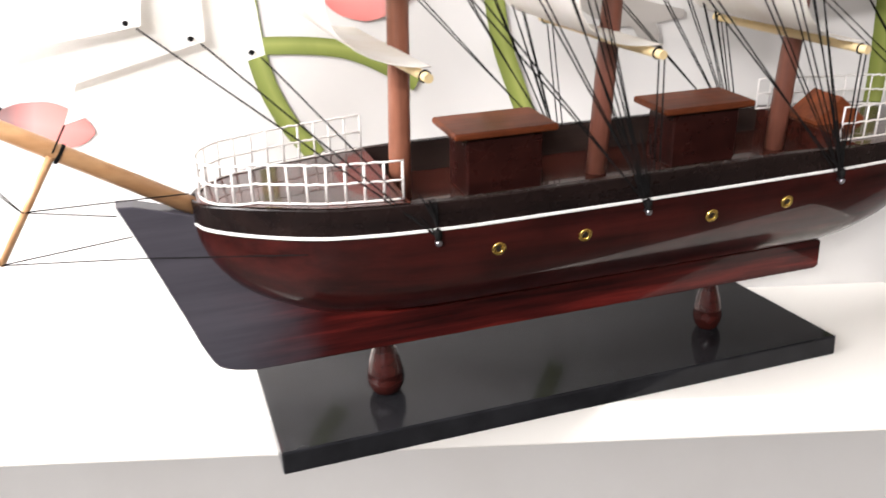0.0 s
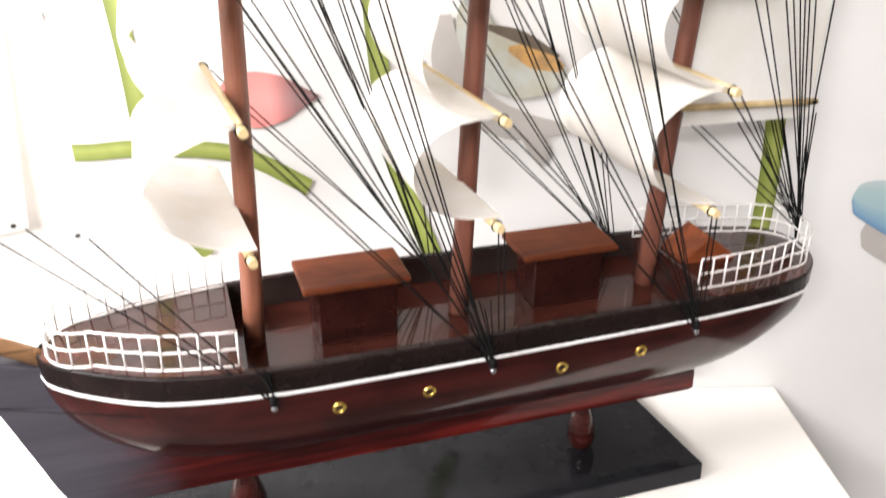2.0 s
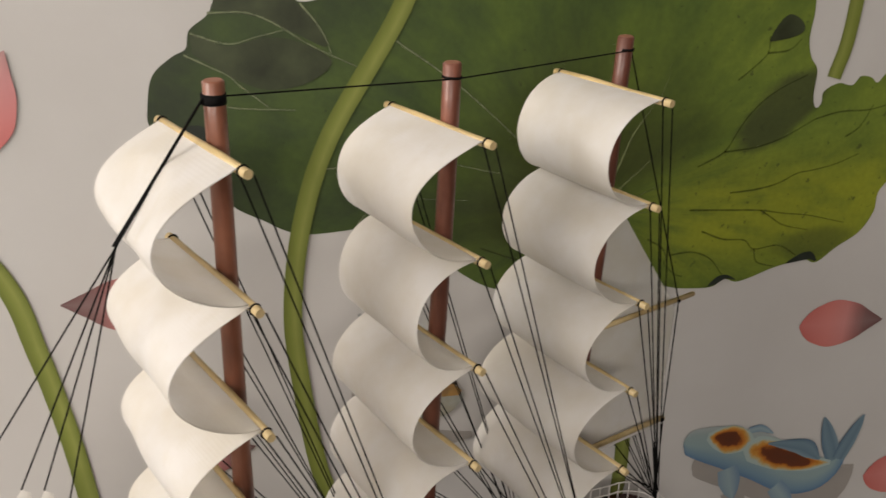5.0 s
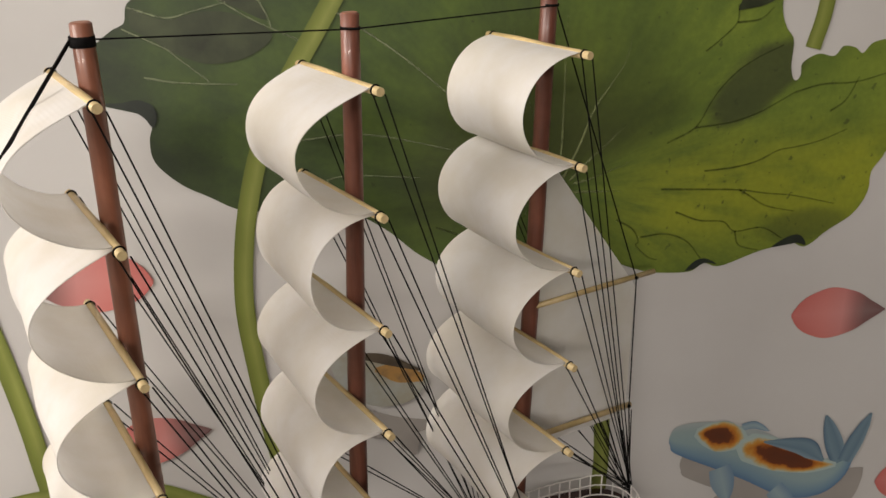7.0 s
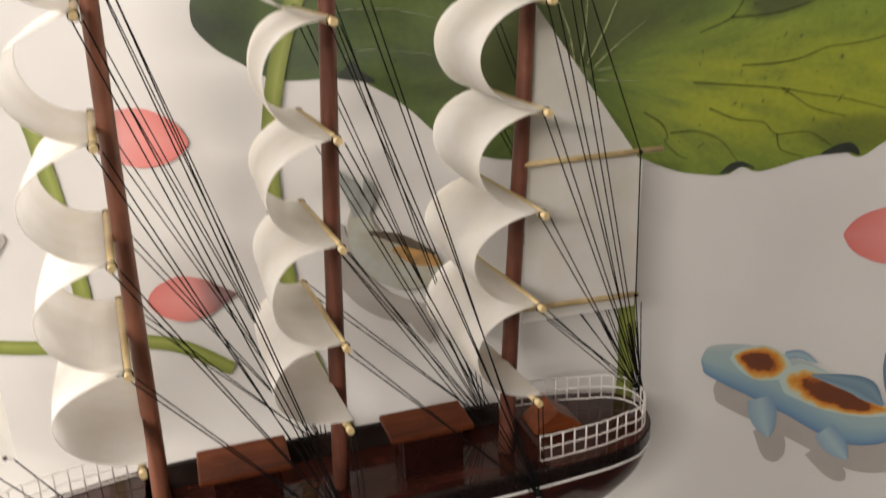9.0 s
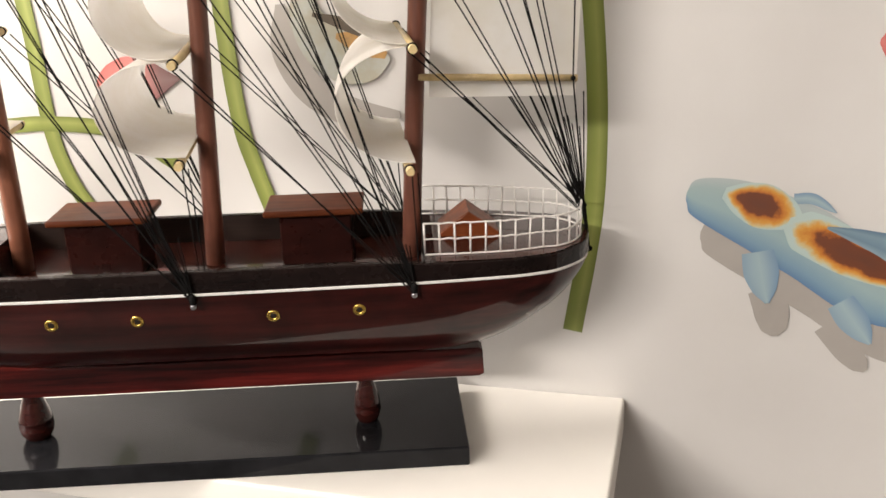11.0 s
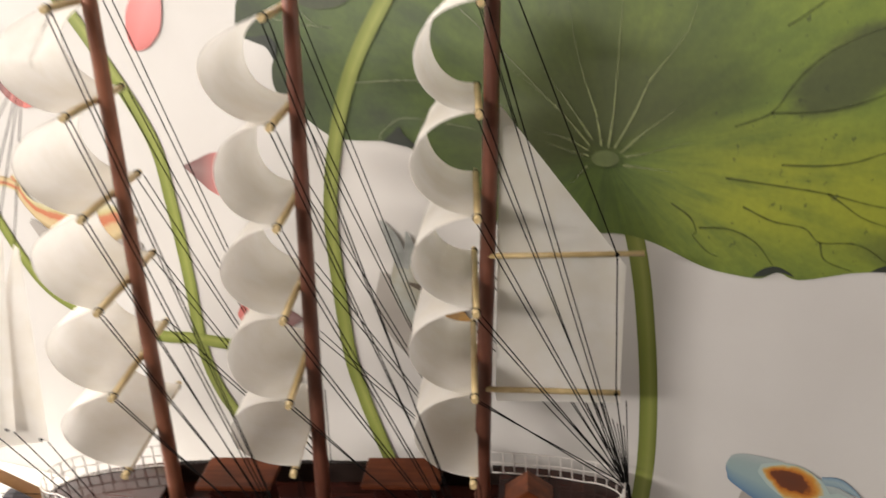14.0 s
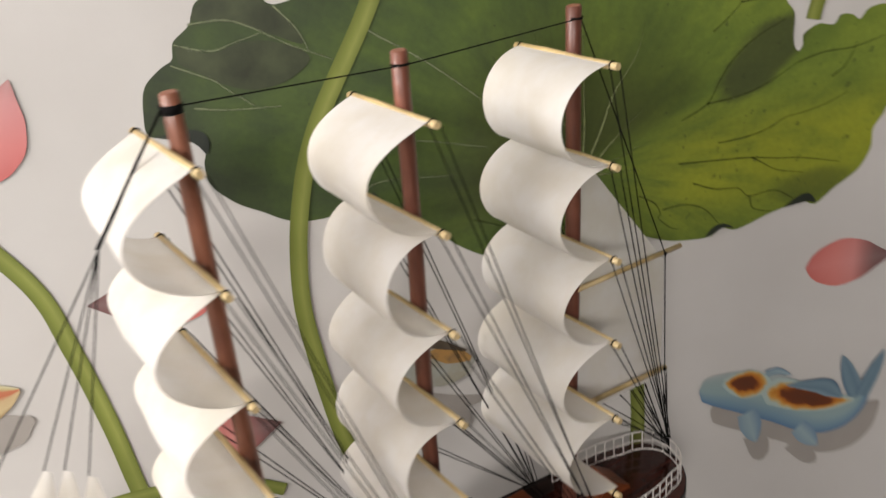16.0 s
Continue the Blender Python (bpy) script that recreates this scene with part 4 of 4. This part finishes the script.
for corners in (
    [(0.016, 0.512), (0.032, 0.511), (0.044, 0.512), (0.053, 0.507), (0.055, 0.499), (0.051, 0.491), (0.046, 0.499), (0.036, 0.506)],
    [(0.156, 0.4195), (0.164, 0.427), (0.171, 0.4325), (0.176, 0.425), (0.187, 0.415), (0.172, 0.4165)],
    [(0.461, 0.3230), (0.470, 0.3310), (0.480, 0.3320), (0.490, 0.3255), (0.479, 0.3280), (0.467, 0.3230)],
    [(0.541, 0.3335), (0.553, 0.3405), (0.564, 0.3425), (0.570, 0.3390), (0.573, 0.3315), (0.561, 0.3355)],
):
    print_object("fold", *closed_shape(corners, 4), DARKFOLD, 1.6, "black-green printed fold of the lotus leaf", None, leaf)
ring = [(HUB[0] + 0.011 * math.cos(math.radians(a)), HUB[1] + 0.0065 * math.sin(math.radians(a))) for a in range(0, 360, 15)]
print_object("leaf_centre", *fan(ring), HUBINK, 2.4, "pale printed centre of the lotus leaf", None, leaf)

for pts, w, layer in (
    (((0.352, 0.405), (0.368, 0.365), (0.3775, 0.318), (0.3825, 0.266), (0.385, 0.213), (0.384, 0.158), (0.379, 0.113), (0.369, 0.052)), 0.0148, -0.8),
    (((0.222, 0.640), (0.195, 0.580), (0.137, 0.495), (0.110, 0.430), (0.096, 0.360), (0.096, 0.300), (0.103, 0.215), (0.115, 0.170), (0.133, 0.120), (0.145, 0.090)), 0.0145, 1.8),
    (((-0.300, 0.640), (-0.259, 0.606), (-0.203, 0.561), (-0.159, 0.507), (-0.104, 0.420), (-0.090, 0.355), (-0.081, 0.280), (-0.075, 0.200), (-0.060, 0.155), (-0.038, 0.124)), 0.0150, 1.2),
    (((-0.357, 0.361), (-0.337, 0.313), (-0.288, 0.248), (-0.220, 0.218), (-0.136, 0.206), (-0.085, 0.208), (-0.031, 0.206), (0.003, 0.198), (0.042, 0.176)), 0.0130, 1.4),
    (((0.569, 0.500), (0.580, 0.540), (0.590, 0.640)), 0.0140, 1.2),
):
    v, f, uv = ribbon(pts, w, 10)
    print_object("stem", v, f, STEM, layer, "green printed lotus stem", uv)


def petal(blunt, tip, width, label="pink printed lotus petal with a dark tip", material=PETAL):
    a, b = Vector((*blunt, 0)), Vector((*tip, 0))
    mid = a.lerp(b, 0.5)
    v, f, uv = ribbon((tuple(a)[:2], tuple(mid)[:2], tuple(b)[:2]), [(0, width * 0.05), (0.06, width * 0.42), (0.18, width * 0.76), (0.4, width), (0.65, width * 0.80), (0.85, width * 0.36), (1, width * 0.02)], 16)
    print_object("petal", v, f, material, 1.3, label, uv)


petal((-0.107, 0.502), (-0.069, 0.5725), 0.042, "pink printed lotus petal with a pale tip", BUD)
petal((0.031, 0.376), (-0.068, 0.391), 0.049)
petal((-0.024, 0.241), (0.054, 0.245), 0.041)
petal((-0.236, 0.462), (-0.312, 0.478), 0.044)
petal((0.564, 0.266), (0.658, 0.258), 0.049)
petal((0.665, 0.074), (0.755, 0.066), 0.050)
petal((-0.204, 0.150), (-0.287, 0.166), 0.036)


# printed pond motifs, kept as plain coloured shapes
def motif(points, widths, material, layer, label):
    v, f, uv = ribbon(points, widths, 12)
    print_object("motif", v, f, material, layer, label, uv)


def two_tone(name, stops):
    m = Mat(name)
    sep = m.add("ShaderNodeSeparateXYZ")
    m.link(m.add("ShaderNodeTexCoord").outputs["UV"], sep.inputs[0])
    m.colour(m.ramp(sep.outputs[1], stops))
    m.put(Roughness=0.5)
    return m.m


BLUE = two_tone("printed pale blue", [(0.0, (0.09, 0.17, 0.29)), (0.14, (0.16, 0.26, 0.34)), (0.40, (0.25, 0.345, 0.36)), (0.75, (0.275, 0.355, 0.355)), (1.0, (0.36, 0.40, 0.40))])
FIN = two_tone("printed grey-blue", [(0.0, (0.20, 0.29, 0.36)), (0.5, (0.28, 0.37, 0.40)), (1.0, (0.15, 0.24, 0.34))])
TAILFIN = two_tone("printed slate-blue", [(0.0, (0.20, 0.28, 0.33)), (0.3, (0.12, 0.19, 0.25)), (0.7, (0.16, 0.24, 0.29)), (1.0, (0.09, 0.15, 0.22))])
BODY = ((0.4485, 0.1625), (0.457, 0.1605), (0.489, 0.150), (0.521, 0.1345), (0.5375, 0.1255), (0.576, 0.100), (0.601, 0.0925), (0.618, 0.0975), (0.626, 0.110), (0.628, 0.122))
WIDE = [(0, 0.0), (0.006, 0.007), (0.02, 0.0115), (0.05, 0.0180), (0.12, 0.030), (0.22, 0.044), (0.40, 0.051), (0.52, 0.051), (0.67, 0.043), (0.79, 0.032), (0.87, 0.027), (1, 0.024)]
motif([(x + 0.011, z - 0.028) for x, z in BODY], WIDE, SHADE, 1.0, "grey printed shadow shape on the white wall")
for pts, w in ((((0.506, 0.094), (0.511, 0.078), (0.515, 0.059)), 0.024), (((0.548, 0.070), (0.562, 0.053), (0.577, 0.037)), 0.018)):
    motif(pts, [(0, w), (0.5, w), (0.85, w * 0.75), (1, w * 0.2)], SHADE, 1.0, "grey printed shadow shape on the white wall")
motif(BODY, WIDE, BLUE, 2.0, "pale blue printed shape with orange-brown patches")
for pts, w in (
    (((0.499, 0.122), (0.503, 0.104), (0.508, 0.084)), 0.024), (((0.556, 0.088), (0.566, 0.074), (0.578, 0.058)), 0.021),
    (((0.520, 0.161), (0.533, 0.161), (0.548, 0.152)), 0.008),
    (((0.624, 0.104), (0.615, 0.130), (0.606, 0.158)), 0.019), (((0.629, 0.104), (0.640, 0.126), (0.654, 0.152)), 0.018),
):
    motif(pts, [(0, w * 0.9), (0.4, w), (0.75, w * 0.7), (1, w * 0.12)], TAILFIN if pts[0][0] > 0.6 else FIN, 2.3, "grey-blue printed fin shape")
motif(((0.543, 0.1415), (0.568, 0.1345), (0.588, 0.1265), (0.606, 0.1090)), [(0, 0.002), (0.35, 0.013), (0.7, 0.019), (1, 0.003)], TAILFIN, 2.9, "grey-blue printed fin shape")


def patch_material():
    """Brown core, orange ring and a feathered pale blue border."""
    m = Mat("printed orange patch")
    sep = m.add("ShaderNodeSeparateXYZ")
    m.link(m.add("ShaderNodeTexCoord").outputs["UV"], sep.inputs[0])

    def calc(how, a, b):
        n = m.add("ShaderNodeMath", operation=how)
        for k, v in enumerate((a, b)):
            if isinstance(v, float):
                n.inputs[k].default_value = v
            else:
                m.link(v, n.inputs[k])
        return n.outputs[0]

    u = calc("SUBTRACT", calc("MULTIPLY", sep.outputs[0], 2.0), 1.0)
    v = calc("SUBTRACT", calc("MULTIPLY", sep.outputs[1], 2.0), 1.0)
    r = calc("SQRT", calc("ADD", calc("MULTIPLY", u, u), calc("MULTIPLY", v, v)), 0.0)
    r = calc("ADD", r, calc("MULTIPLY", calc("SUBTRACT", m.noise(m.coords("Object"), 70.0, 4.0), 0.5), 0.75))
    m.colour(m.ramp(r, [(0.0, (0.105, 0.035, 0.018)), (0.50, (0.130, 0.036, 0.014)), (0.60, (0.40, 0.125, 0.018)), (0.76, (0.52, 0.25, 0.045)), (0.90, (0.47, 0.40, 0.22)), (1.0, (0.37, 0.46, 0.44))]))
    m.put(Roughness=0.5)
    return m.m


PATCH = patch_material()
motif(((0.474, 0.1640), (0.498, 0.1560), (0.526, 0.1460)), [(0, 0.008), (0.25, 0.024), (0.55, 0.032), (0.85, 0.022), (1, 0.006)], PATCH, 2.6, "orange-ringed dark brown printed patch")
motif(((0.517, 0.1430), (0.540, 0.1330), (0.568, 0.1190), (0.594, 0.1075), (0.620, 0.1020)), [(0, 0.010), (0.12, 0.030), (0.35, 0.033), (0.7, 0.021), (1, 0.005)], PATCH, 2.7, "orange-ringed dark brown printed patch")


def mottled(name, base, mark, low, high, scale):
    m = Mat(name)
    m.colour(m.mix(m.ramp(m.noise(m.coords("Object"), scale, 4.0), [(low, (0, 0, 0)), (high, (1, 1, 1))]), base, mark))
    m.put(Roughness=0.5)
    return m.m


def banded(name, stops, wobble, scale):
    """Bands along a printed shape with uneven borders."""
    m = Mat(name)
    sep = m.add("ShaderNodeSeparateXYZ")
    m.link(m.add("ShaderNodeTexCoord").outputs["UV"], sep.inputs[0])
    shift = m.add("ShaderNodeMath", operation="MULTIPLY_ADD")
    m.link(m.noise(m.coords("Object"), scale, 4.0), shift.inputs[0])
    shift.inputs[1].default_value = wobble
    m.link(sep.outputs[1], shift.inputs[2])
    back = m.add("ShaderNodeMath", operation="SUBTRACT")
    m.link(shift.outputs[0], back.inputs[0])
    back.inputs[1].default_value = wobble / 2
    m.colour(m.ramp(back.outputs[0], stops))
    m.put(Roughness=0.5)
    return m.m


CREAM = banded("printed cream with a red band", [(0.0, (0.32, 0.23, 0.12)), (0.16, (0.52, 0.41, 0.23)), (0.40, (0.50, 0.36, 0.20)), (0.52, (0.45, 0.14, 0.07)), (0.68, (0.46, 0.17, 0.09)), (0.80, (0.46, 0.40, 0.20)), (1.0, (0.53, 0.49, 0.33))], 0.45, 45.0)
motif([(x + 0.004, z - 0.022) for x, z in ((-0.140, 0.328), (-0.175, 0.318), (-0.220, 0.310), (-0.265, 0.322), (-0.295, 0.345))], [(0, 0.006), (0.15, 0.030), (0.6, 0.030), (1, 0.008)], SHADE, 1.0, "grey printed shadow shape on the white wall")
motif(((-0.308, 0.372), (-0.290, 0.344), (-0.262, 0.329), (-0.222, 0.321), (-0.178, 0.327), (-0.138, 0.334)), [(0, 0.010), (0.2, 0.014), (0.5, 0.034), (0.8, 0.040), (0.93, 0.024), (1, 0.004)], CREAM, 2.0, "cream and red printed shape on the white wall")
motif(((-0.300, 0.360), (-0.322, 0.366), (-0.338, 0.360)), [(0, 0.010), (0.5, 0.012), (1, 0.002)], CREAM, 2.1, "cream and red printed shape on the white wall")
GREYFIN = mottled("printed grey fin", (0.30, 0.315, 0.30), (0.20, 0.21, 0.20), 0.4, 0.65, 50.0)
DUSK = mottled("printed grey brown", (0.33, 0.315, 0.25), (0.37, 0.385, 0.36), 0.42, 0.62, 40.0)
TAN = mottled("printed orange tan", (0.42, 0.235, 0.075), (0.24, 0.15, 0.07), 0.45, 0.62, 70.0)
UMBER = plain("printed umber", (0.085, 0.065, 0.045), 0.5, 0.3, 60)
motif(((0.146, 0.300), (0.148, 0.268), (0.165, 0.238), (0.195, 0.221), (0.238, 0.217)), [(0, 0.008), (0.3, 0.026), (0.7, 0.024), (1, 0.006)], SHADE, 1.0, "grey printed shadow shape on the white wall")
motif(((0.198, 0.225), (0.212, 0.205), (0.216, 0.190)), [(0, 0.012), (0.5, 0.016), (1, 0.003)], SHADE, 1.1, "grey printed shadow shape on the white wall")
motif(((0.166, 0.318), (0.166, 0.292), (0.180, 0.270), (0.206, 0.259), (0.232, 0.258)), [(0, 0.012), (0.3, 0.028), (0.65, 0.042), (0.88, 0.028), (1, 0.003)], DUSK, 2.0, "grey and orange-brown printed shape on the wall")
motif(((0.190, 0.276), (0.210, 0.270), (0.229, 0.261)), [(0, 0.004), (0.5, 0.018), (1, 0.005)], TAN, 2.3, "orange-brown printed patch")
motif(((0.172, 0.292), (0.198, 0.284), (0.226, 0.270)), [(0, 0.003), (0.5, 0.009), (1, 0.002)], UMBER, 2.4, "dark brown printed patch")
for pts, w in ((((0.165, 0.306), (0.160, 0.328), (0.147, 0.349)), 0.013), (((0.168, 0.306), (0.174, 0.324), (0.172, 0.340)), 0.010)):
    motif(pts, [(0, w * 0.8), (0.5, w), (1, w * 0.2)], GREYFIN, 2.2, "grey printed fin shape")
